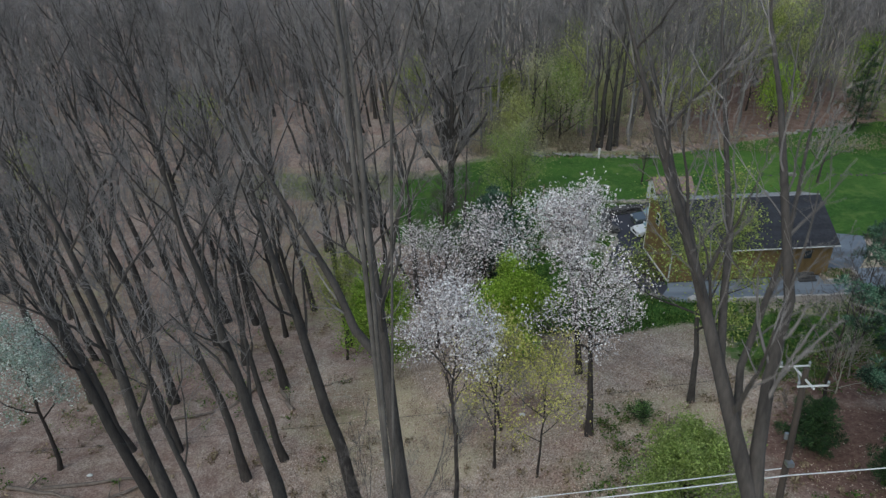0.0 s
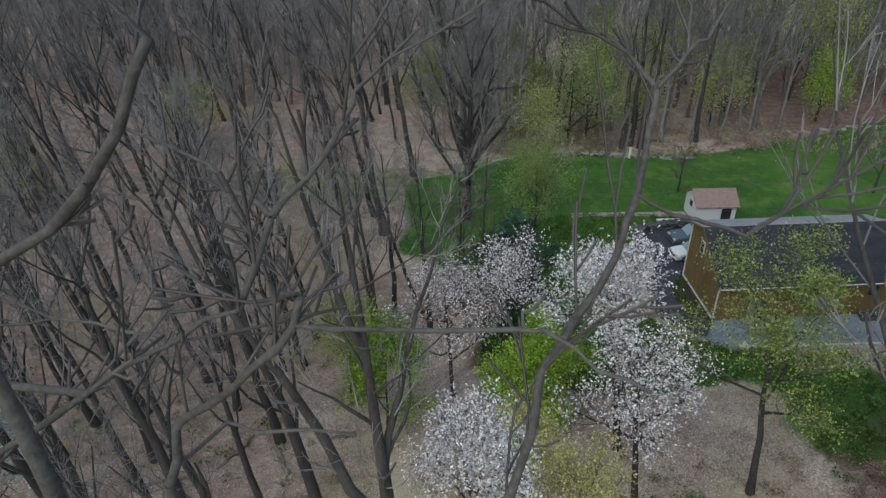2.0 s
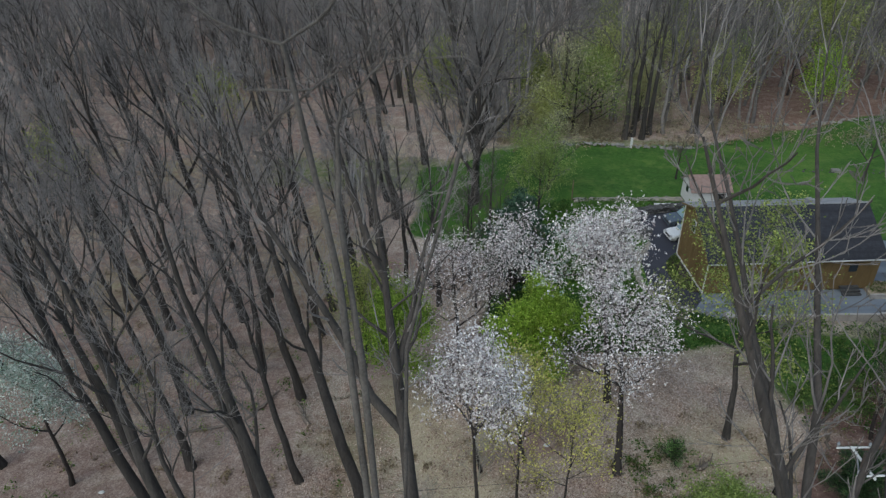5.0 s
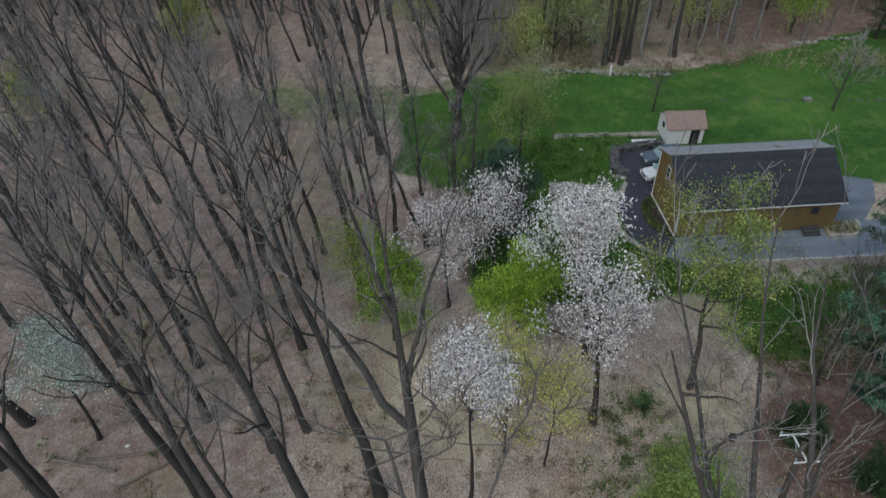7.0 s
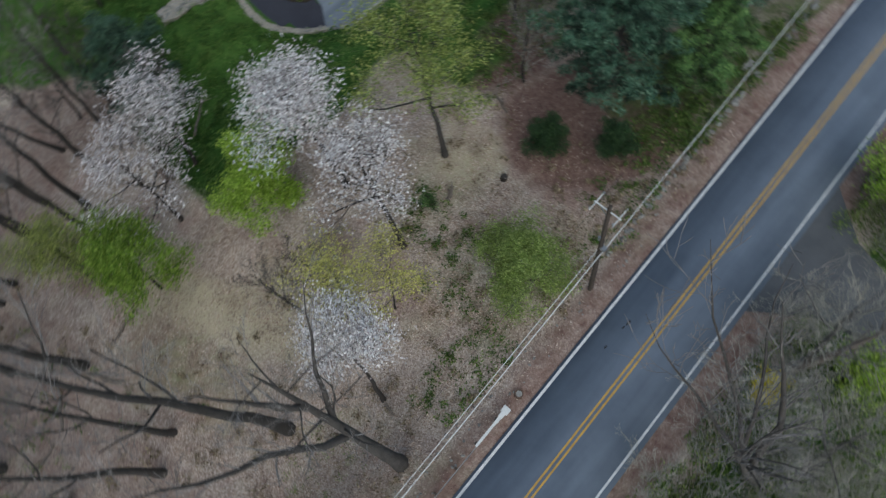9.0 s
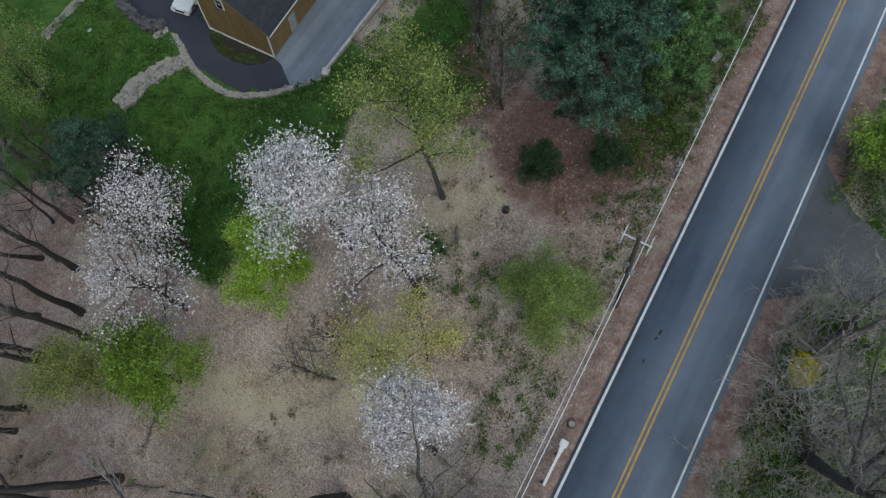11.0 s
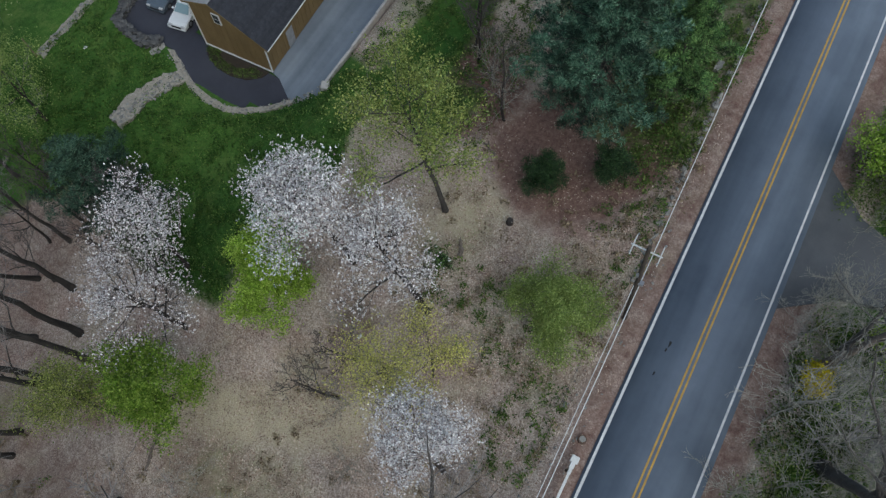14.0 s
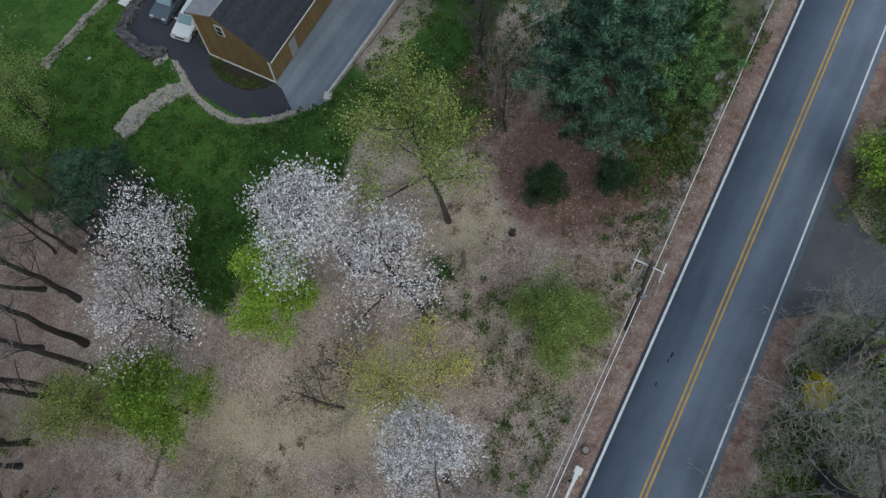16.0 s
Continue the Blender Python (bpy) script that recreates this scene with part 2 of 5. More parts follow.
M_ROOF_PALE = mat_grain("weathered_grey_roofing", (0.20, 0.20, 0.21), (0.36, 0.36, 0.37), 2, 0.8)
M_ROOF_PINK = mat_grain("faded_pinkish_shingles", (0.19, 0.125, 0.105), (0.33, 0.235, 0.205), 3, 0.85)
M_TRIM = mat_plain("white_trim_paint", (0.74, 0.74, 0.73), 0.5)
# near-black that paints the shade inside openings and hollows
M_DARK = mat_plain("painted_recess_shade", (0.02, 0.02, 0.022), 0.8)
M_GLASS = mat_plain("dark_window_glass", (0.03, 0.038, 0.045), 0.08)
M_POLE = mat_grain("weathered_pole_wood", (0.03, 0.022, 0.018), (0.10, 0.078, 0.062), 2, 0.9, (1, 1, 0.1), 0.5)
M_STEEL = mat_plain("galvanised_steel", (0.42, 0.43, 0.44), 0.45, 0.8)
M_WIRE = mat_plain("pale_wire", (0.78, 0.78, 0.78), 0.5)
M_WIRE_DARK = mat_plain("black_cable", (0.03, 0.03, 0.03), 0.6)
M_FIBRE = mat_plain("white_fibreglass", (0.72, 0.72, 0.70), 0.5)
# windscreen glass: the sky's reflection is put into the base colour
M_CAR_GLASS = mat_plain("painted_sky_car_glass", (0.25, 0.35, 0.38), 0.08)
M_TYRE = mat_plain("black_rubber", (0.018, 0.018, 0.018), 0.8)
M_CAR_WHITE = mat_plain("white_car_paint", (0.78, 0.79, 0.8), 0.25, 0.0, 0.6)
M_CAR_DARK = mat_plain("silver_blue_car_paint", (0.15, 0.18, 0.21), 0.25, 0.3, 0.6)
M_LAMP = mat_plain("clear_lamp_lens", (0.5, 0.5, 0.5), 0.1)
M_RED_LAMP = mat_plain("red_lamp_lens", (0.28, 0.01, 0.01), 0.2)
M_DEADWOOD = mat_grain("grey_deadwood", (0.09, 0.07, 0.058), (0.26, 0.215, 0.18), 2, 0.9, (1, 1, 0.3), 0.6)


# ---------------------------------------------------------------- building helpers
def mesh_of(name, verts, faces, mats, smooth=False):
    """A mesh from arrays; every face has the same number of corners."""
    verts = np.asarray(verts, dtype=np.float32).reshape(-1, 3)
    faces = np.asarray(faces, dtype=np.int32)
    me = bpy.data.meshes.new(name)
    n, k = faces.shape
    me.vertices.add(len(verts))
    me.vertices.foreach_set("co", verts.ravel())
    me.loops.add(n * k)
    me.loops.foreach_set("vertex_index", faces.ravel())
    me.polygons.add(n)
    me.polygons.foreach_set("loop_start", np.arange(0, n * k, k, dtype=np.int32))
    if smooth:
        me.polygons.foreach_set("use_smooth", np.ones(n, dtype=bool))
    me.update(calc_edges=True)
    for m in mats if isinstance(mats, (list, tuple)) else [mats]:
        me.materials.append(m)
    return me


def under(ob, parent):
    ob.parent = parent
    return ob


def thing(name, m, label, category, group="", kind=""):
    ob = new(name)
    ob.empty_display_size = 0.2
    ob.matrix_world = m
    return tagged(ob, label, category, group, kind)


def part(name, bm, material, parent, label="", kind=""):
    """Links a bmesh or mesh as one object under a thing or part."""
    if isinstance(bm, bmesh.types.BMesh):
        me = bpy.data.meshes.new(name)
        bm.normal_update()
        bm.to_mesh(me)
        bm.free()
        me.materials.append(material)
    else:
        me = bm
    ob = new(name, me)
    if parent:
        ob.parent = parent
    return tagged(ob, label, kind=kind)


def box(bm, size, at=(0, 0, 0), rot=(0, 0, 0), bevel=0.0):
    r = bmesh.ops.create_cube(bm, size=1.0, matrix=pose(*at, *rot) @ Matrix.Diagonal((*size, 1)))
    if bevel:
        edges = list({e for v in r["verts"] for e in v.link_edges})
        bmesh.ops.bevel(bm, geom=edges, offset=bevel, segments=2, affect="EDGES", profile=0.6)
    return bm


def boxed(size, at=(0, 0, 0), rot=(0, 0, 0), bevel=0.0):
    return box(bmesh.new(), size, at, rot, bevel)


def cyl(bm, r1, r2, h, at=(0, 0, 0), rot=(0, 0, 0), seg=12):
    bmesh.ops.create_cone(bm, cap_ends=True, segments=seg, radius1=r1, radius2=r2, depth=h, matrix=pose(*at, *rot))
    return bm


def prism(points, depth, axis="x"):
    """A flat outline (u, v) drawn out along an axis."""
    bm = bmesh.new()
    points = list(points)
    place = {"x": lambda u, v, d: (d, u, v), "y": lambda u, v, d: (u, d, v), "z": lambda u, v, d: (u, v, d)}[axis]
    a = [bm.verts.new(place(u, v, depth[0])) for u, v in points]
    b = [bm.verts.new(place(u, v, depth[1])) for u, v in points]
    bm.faces.new(a)
    bm.faces.new(b[::-1])
    for i in range(len(a)):
        j = (i + 1) % len(a)
        bm.faces.new((a[j], a[i], b[i], b[j]))
    bmesh.ops.recalc_face_normals(bm, faces=bm.faces)
    bmesh.ops.triangulate(bm, faces=[f for f in bm.faces if len(f.verts) > 4])
    return bm


# ---------------------------------------------------------------- ground
def smooth_step(a, b, x):
    u = min(1.0, max(0.0, (x - a) / (b - a)))
    return u * u * (3 - 2 * u)


PROFILE = [(-400, -6), (-60, -3), (-10, -1.0), (6, -0.6), (11, -0.25), (12.6, -0.04), (21.6, -0.04), (23.5, -0.8), (28, -1.4), (34, -2.2), (44, -2.9),
           (50, -3.6), (55, -5.2), (70, -5.8), (85, -6.1), (110, -7.5), (200, -9), (600, 2), (1500, 30), (4000, 80)]
PAD = [(21.6, 52.0), (20, 53.2), (16.9, 56.8), (16.4, 59.8), (17.1, 63.1), (18.5, 65.8), (17.6, 68.2), (18.3, 72.4), (24, 73.6), (31, 74), (38, 69), (50, 67), (50, 53.2), (34, 51.9)]


def inside(poly, x, y):
    hit = False
    for (x1, y1), (x2, y2) in zip(poly, poly[1:] + poly[:1]):
        if (y1 > y) != (y2 > y) and x < (x2 - x1) * (y - y1) / (y2 - y1) + x1:
            hit = not hit
    return hit


def profile(y):
    for (a, p), (b, q) in zip(PROFILE, PROFILE[1:]):
        if y <= b:
            return p + (q - p) * max(0.0, (y - a) / (b - a))
    return PROFILE[-1][1]


def road_y(x):
    """The road's centre line."""
    return 16.88 + 0.060 * (x - 15)


def grade(x):
    """The road climbs gently eastwards."""
    return 0.068 * (min(75.0, max(-45.0, x)) - 9)


def across(x, y):
    return y - 0.055 * (x - 15) * smooth_step(60, 30, y) * smooth_step(200, 60, abs(x))


def height(x, y):
    yr = across(x, y)
    z = profile(yr) - 5.6 * smooth_step(13, -8, x) * smooth_step(21.5, 30, yr) * (1 - 0.5 * smooth_step(60, 110, yr))
    if -70 < x < 110 and abs(y - road_y(x)) > 4.6:
        z += 0.16 * noise.noise((x * 0.35, y * 0.35, 0)) + 0.3 * noise.noise((x * 0.09, y * 0.09, 4)) * smooth_step(24, 32, yr)
    z += grade(x) * smooth_step(31, 23, yr) * smooth_step(-30, 4, yr) * smooth_step(160, 80, abs(x))
    if inside(PAD, x, y):
        z = -5.62
    return z


def lawn_share(x, y):
    w = 0.0
    edge = 1.6 * noise.noise((x * 0.2, y * 0.2, 9))
    e = lambda a, b, v: smooth_step(a, b, v + edge)
    w = max(w, e(-9, -4, x - max(0.0, 76 - y) * 1.1) * e(64, 68, y) * e(95 + 0.45 * min(40, max(0, x - 30)), 92 + 0.45 * min(40, max(0, x - 30)), y) * e(110, 80, x))
    w = max(w, e(5, 9, x) * e(44.5, 47.5, y) * e(27, 23, x) * e(72, 69, y))
    w = max(w, e(2, 6, x - max(0.0, y - 60) * 0.55) * e(54, 58, y) * e(16, 12, x) * e(72, 69, y))
    w = max(w, 0.85 * e(21, 24, x) * e(41, 44.5, y) * e(50.5, 48, y) * e(75, 60, x))
    w = max(w, 0.62 * e(19, 22, x) * e(38, 40, y) * e(30, 26, x) * e(46, 43, y))
    w = max(w, 0.5 * e(-40, -24, x) * e(84, 88, y) * e(98, 95, y))
    w = max(w, 0.75 * e(0, 3, x) * e(46, 49, y) * e(12, 9, x) * e(62, 59, y))
    w = max(w, 0.35 * e(4, 8, x) * e(22.5, 23.5, y) * e(30, 26, x) * e(27, 25, y))
    # thin grass that also darkens the strip shaded by the pine
    w = max(w, 0.5 * e(25, 28, x) * e(22, 23.5, y) * e(34, 30, y))
    w = max(w, 0.42 * e(4, 8, x) * e(23, 25, y) * e(17, 13, x) * e(35, 31, y))
    w = max(w, 0.7 * smooth_step(10.8, 9, across(x, y)) * smooth_step(-10, 2, y))
    return w


def soil_shade_share(x, y):
    # soil darkens the litter here as shade under the western wood
    deep = 0.42 * smooth_step(-2, -7, x) * smooth_step(47, 52, y)
    d = min(math.hypot(x - 24.8, y - 30.8) / 7.6, math.hypot(x - 27, y - 41) / 6, math.hypot(x - 4, y - 55) / 4)
    deep = max(deep, 0.5 * smooth_step(7, 3, x) * smooth_step(60, 63, y) * smooth_step(75, 71, y))
    # pine shade on the strip towards the road, painted with soil
    deep = max(deep, 0.5 * smooth_step(22, 25, x) * smooth_step(36, 33, y) * smooth_step(22.5, 23.5, y))
    w = max(deep, 0.75 * smooth_step(1.3, 0.5, d))
    off = abs(y - road_y(x))
    w = max(w, 0.58 * smooth_step(6.8, 4.8, off))
    w = max(w, 0.5 * smooth_step(-7, -14, x) * smooth_step(22, 25, y))
    w = max(w, 0.4 * smooth_step(1.4, 0.4, math.hypot((x + 9.5) / 5.5, (y - 41.5) / 5.5)))
    w = max(w, 0.5 * smooth_step(1.2, 0.5, math.hypot((x - 5.6) / 3.4, (y - 37.6) / 2.6)))
    w = max(w, 0.8 * smooth_step(3.6, 1.6, math.hypot(x - 5.6, (y - 54.2) * 0.8)))
    w = max(w, 0.75 * smooth_step(1.25, 0.6, math.hypot((x - 31.5) / 4, (y - 43.6) / 2.2)))
    # reddish needle litter at full share, which also paints the pine's shade
    w = max(w, smooth_step(1.2, 0.75, math.hypot((x - 27) / 7, (y - 30) / 6)))
    return max(w, (0.42 + 0.18 * smooth_step(30, 45, x)) * smooth_step(92, 95, y) * smooth_step(190, 140, y) * smooth_step(-30, -5, x) * smooth_step(90, 70, x))


def straw_share(x, y):
    """A worn strip of dry grass through the clearing, and its yellowish margins."""
    along_it = abs((x + 3.0) * 0.92 + (y - 42.0) * 0.38 + 1.2 * noise.noise((x * 0.2, y * 0.2, 3)))
    w = 0.62 * smooth_step(4.2, 1.2, along_it) * smooth_step(30, 34, y) * smooth_step(52, 48, y)
    return max(w, 0.5 * smooth_step(1.2, 0.5, math.hypot((x - 17.5) / 4.5, (y - 36) / 5)))


def spaced(inner, step, outer):
    a = list(np.arange(inner[0], inner[1] + 0.01, step))
    for end, sign in ((inner[0], -1), (inner[1], 1)):
        s, p = step, end
        while abs(p - end) < outer:
            s *= 1.35
            p += sign * s
            a.append(p)
    return sorted(a)


def build_ground():
    xs, ys = spaced((-70, 75), 0.8, 3500), spaced((2, 112), 0.8, 3500)
    V = [(x, y, height(x, y)) for y in ys for x in xs]
    n = len(xs)
    F = [(j * n + i, j * n + i + 1, (j + 1) * n + i + 1, (j + 1) * n + i) for j in range(len(ys) - 1) for i in range(n - 1)]
    me = mesh_of("ground", V, F, M_GROUND, True)
    for name, share in (("lawn", lawn_share), ("soil", soil_shade_share), ("straw", straw_share)):
        a = me.attributes.new(name, "FLOAT", "POINT")
        a.data.foreach_set("value", np.array([share(x, y) if abs(x) < 400 and -200 < y < 400 else 0.0 for x, y, z in V], dtype=np.float32))
    tagged(new("ground", me), "wooded ground of brown leaf litter with green lawns", "ground", kind="structure")


build_ground()


def strip(name, y_of, half, x0, x1, z, mat, thick=0.0, step=2.0):
    xs = np.arange(x0, x1 + 0.01, step)
    V, F = [], []
    for x in xs:
        y, h = y_of(x), z + grade(x)
        V += [(x, y - half, h), (x, y + half, h)]
        if thick:
            V += [(x, y - half, h - thick), (x, y + half, h - thick)]
    k = 4 if thick else 2
    for i in range(len(xs) - 1):
        a, b = i * k, (i + 1) * k
        F.append((a, b, b + 1, a + 1))
        if thick:
            F += [(a + 2, b + 2, b, a), (a + 1, b + 1, b + 3, a + 3)]
    return mesh_of(name, V, F, mat)


def build_road():
    road = tagged(new("road", strip("road", road_y, 3.46, -150, 220, 0.03, M_ROAD, 0.25)), "grey asphalt two-lane road with painted lines", "road", kind="structure")
    for name, off, half, mat in (("edge_line", 3.22, 0.085, M_WHITE_LINE), ("edge_line", -3.05, 0.07, M_WHITE_LINE), ("centre_line", 0.15, 0.06, M_YELLOW_LINE), ("centre_line", -0.15, 0.06, M_YELLOW_LINE)):
        part(name, strip(name, lambda x: road_y(x) + off, half, -150, 220, 0.036, mat), mat, road, "white painted line" if mat is M_WHITE_LINE else "yellow painted line")
    rng = random.Random(5)
    for x, y, s in ((14.9, 1.75, 0.2), (14.35, 1.85, 0.13), (12.6, 1.95, 0.14)):
        bm = bmesh.new()
        bm.faces.new([bm.verts.new((x + s * rng.uniform(0.7, 1.4) * math.cos(a) * 1.5, road_y(x) + y + 0.45 * s * rng.uniform(0.6, 1.2) * math.sin(a), 0.034 + grade(x))) for a in np.arange(0, 6.28, 0.6)])
        part("tar_spot", bm, M_TYRE, road, "black tar spot")


build_road()


# ---------------------------------------------------------------- plants
class Tubes:
    """Gathers tapered tubes into one mesh."""

    def __init__(self):
        self.v, self.f, self.n = [], [], 0

    def add(self, pts, radii, sides):
        pts, radii = np.asarray(pts, float), np.asarray(radii, float)
        d = pts[-1] - pts[0]
        d /= np.linalg.norm(d) + 1e-9
        u = np.cross(d, (0.31, 0.95, 0.05) if abs(d[1]) < 0.8 else (1, 0, 0))
        u /= np.linalg.norm(u)
        w = np.cross(d, u)
        a = np.arange(sides) * (2 * math.pi / sides)
        ring = np.cos(a)[:, None] * u + np.sin(a)[:, None] * w
        self.v.append((pts[:, None, :] + radii[:, None, None] * ring).reshape(-1, 3))
        k = len(pts)
        i, j = np.meshgrid(np.arange(k - 1), np.arange(sides), indexing="ij")
        jn = (j + 1) % sides
        self.f.append((np.stack([i * sides + j, i * sides + jn, (i + 1) * sides + jn, (i + 1) * sides + j], -1) + self.n).reshape(-1, 4))
        self.n += k * sides

    def mesh(self, name, mat):
        return mesh_of(name, np.concatenate(self.v), np.concatenate(self.f), mat, True)


def unit(v):
    return v / (np.linalg.norm(v) + 1e-9)


def turned(rng, d, angle):
    """d turned by the angle in a random direction."""
    s = unit(np.cross(d, unit(rng.normal(size=3))))
    return unit(d * math.cos(angle) + s * math.sin(angle))


class Skeleton:
    """A tree's trunk, limbs and twigs, grown level by level."""

    def __init__(self, seed, H, r0, clear=0.45, limbs=9, lean=(0.0, 0.0), rise=58, spread=0.3, kids=(5, 4, 2), bend=0.015, stout=0.62, split=False, leader=0.92, fine=1.0, up=0.16, segs=(5, 4, 3, 2), sides=(6, 4, 3, 3)):
        rng = self.rng = np.random.default_rng(seed)
        self.wood, self.twigs, self.tips = Tubes(), Tubes(), []
        self.kids, self.up, self.fine, self.segs, self.sides, self.split = kids, up, fine, segs, sides, split
        n = 11
        z = np.linspace(0, H * leader, n)
        wob = np.cumsum(rng.normal(0, bend * H / 3, (n, 2)), 0) * (z[:, None] > 0)
        pts = np.c_[z * lean[0] + wob[:, 0], z * lean[1] + wob[:, 1], z - 0.25]
        f = z / (H * leader)
        rad = r0 * (1 - 0.95 * f ** 1.15) + 0.35 * r0 * np.exp(-z / (1.6 * r0 + 0.1))
        self.wood.add(pts, rad, 8 if fine < 2 else 5)
        self.trunk = pts
        az = rng.uniform(0, 6.28)
        for i in range(limbs):
            t = clear + (0.98 - clear) * (i + rng.uniform(0, 0.8)) / limbs
            k = min(n - 2, int(t * (n - 1)))
            u = t * (n - 1) - k
            p = pts[k] * (1 - u) + pts[k + 1] * u
            az += 2.4 + rng.normal(0, 0.4)
            el = radians(rise + rng.normal(0, 9) + 12 * (t - 0.6))
            d = np.array([math.cos(az) * math.cos(el), math.sin(az) * math.cos(el), math.sin(el)])
            r = max(0.02, r0 * (1 - 0.8 * t) * stout * rng.uniform(0.8, 1.2))
            self.branch(p, d, H * spread * (1.25 - 0.75 * t) * rng.uniform(0.75, 1.2), r, 1)

    def branch(self, p, d, L, r, lev):
        rng = self.rng
        n = self.segs[lev - 1]
        pts, dirs = [p], [d]
        for _ in range(n):
            d = unit(d + np.array([0, 0, self.up * (0.6 if lev == 1 else 1)]) + rng.normal(0, 0.13, 3))
            pts.append(pts[-1] + d * L / n)
            dirs.append(d)
        last = lev == len(self.kids) + 1
        rad = np.linspace(r, r * (0.3 if not last else 0.25), n + 1)
        (self.wood if lev == 1 and not self.split else self.twigs).add(pts, np.maximum(rad, 0.008 * self.fine), self.sides[lev - 1])
        self.tips.append((pts[-1], lev))
        if lev >= 2:
            self.tips.append((pts[min(n, n // 2 + 1)], lev))
        if last:
            return
        for i in range(self.kids[lev - 1]):
            f = 0.22 + 0.75 * (i + rng.uniform(0, 1)) / self.kids[lev - 1]
            k = min(n - 1, int(f * n))
            u = f * n - k
            q = pts[k] * (1 - u) + pts[k + 1] * u
            self.branch(q, turned(rng, dirs[k], rng.uniform(0.45, 0.85)), L * rng.uniform(0.42, 0.66) * (1.15 - 0.5 * f), r * (1 - 0.6 * f) * 0.5, lev + 1)


def leaf_mesh(name, seed, centres, per, spreadr, size, mat, flat=0.35, narrow=0.7, clump=0, tight=0.1):
    """Many small four-cornered leaves strewn round the centres."""
    rng = np.random.default_rng(seed)
    c = np.repeat(np.asarray(centres, float), max(1, per // clump) if clump else per, 0)
    c = c + rng.normal(0, 1, c.shape) * spreadr
    if clump:
        c = np.repeat(c, clump, 0)
        c = c + rng.normal(0, 1, c.shape) * tight
    n = len(c)
    nor = rng.normal(size=(n, 3))
    nor[:, 2] = np.abs(nor[:, 2]) + flat
    nor /= np.linalg.norm(nor, axis=1, keepdims=True)
    u = np.cross(nor, rng.normal(size=(n, 3)))
    u /= np.linalg.norm(u, axis=1, keepdims=True) + 1e-9
    w = np.cross(nor, u)
    s = rng.uniform(size[0], size[1], (n, 1)) * 0.5
    k = rng.uniform(0.6, 1.0, (n, 1)) * narrow
    lift = nor * s * rng.uniform(-0.3, 0.3, (n, 1))
    V = np.stack([c - u * s, c + w * s * k + lift, c + u * s, c - w * s * k + lift], 1).reshape(-1, 3)
    return mesh_of(name, V, np.arange(n * 4, dtype=np.int32).reshape(-1, 4), mat)


def tree(name, sk, at, label, category="tree", leaves=None, bark=None, twig=None, group=""):
    t = thing(name, pose(*at), label, category, group)
    part("trunk", sk.wood.mesh("trunk", bark or M_BARK), None, t)
    if sk.twigs.n:
        part("crown", sk.twigs.mesh("crown", twig or M_TWIG), None, t, kind="stuff")
    for nm, me, lab in leaves or ():
        part(nm, me, None, t, lab, "stuff")
    return t


def on_ground(x, y, sink=0.0):
    return (x, y, height(x, y) - sink)


BARE = "tall bare grey-brown woodland tree with fine ascending twigs"


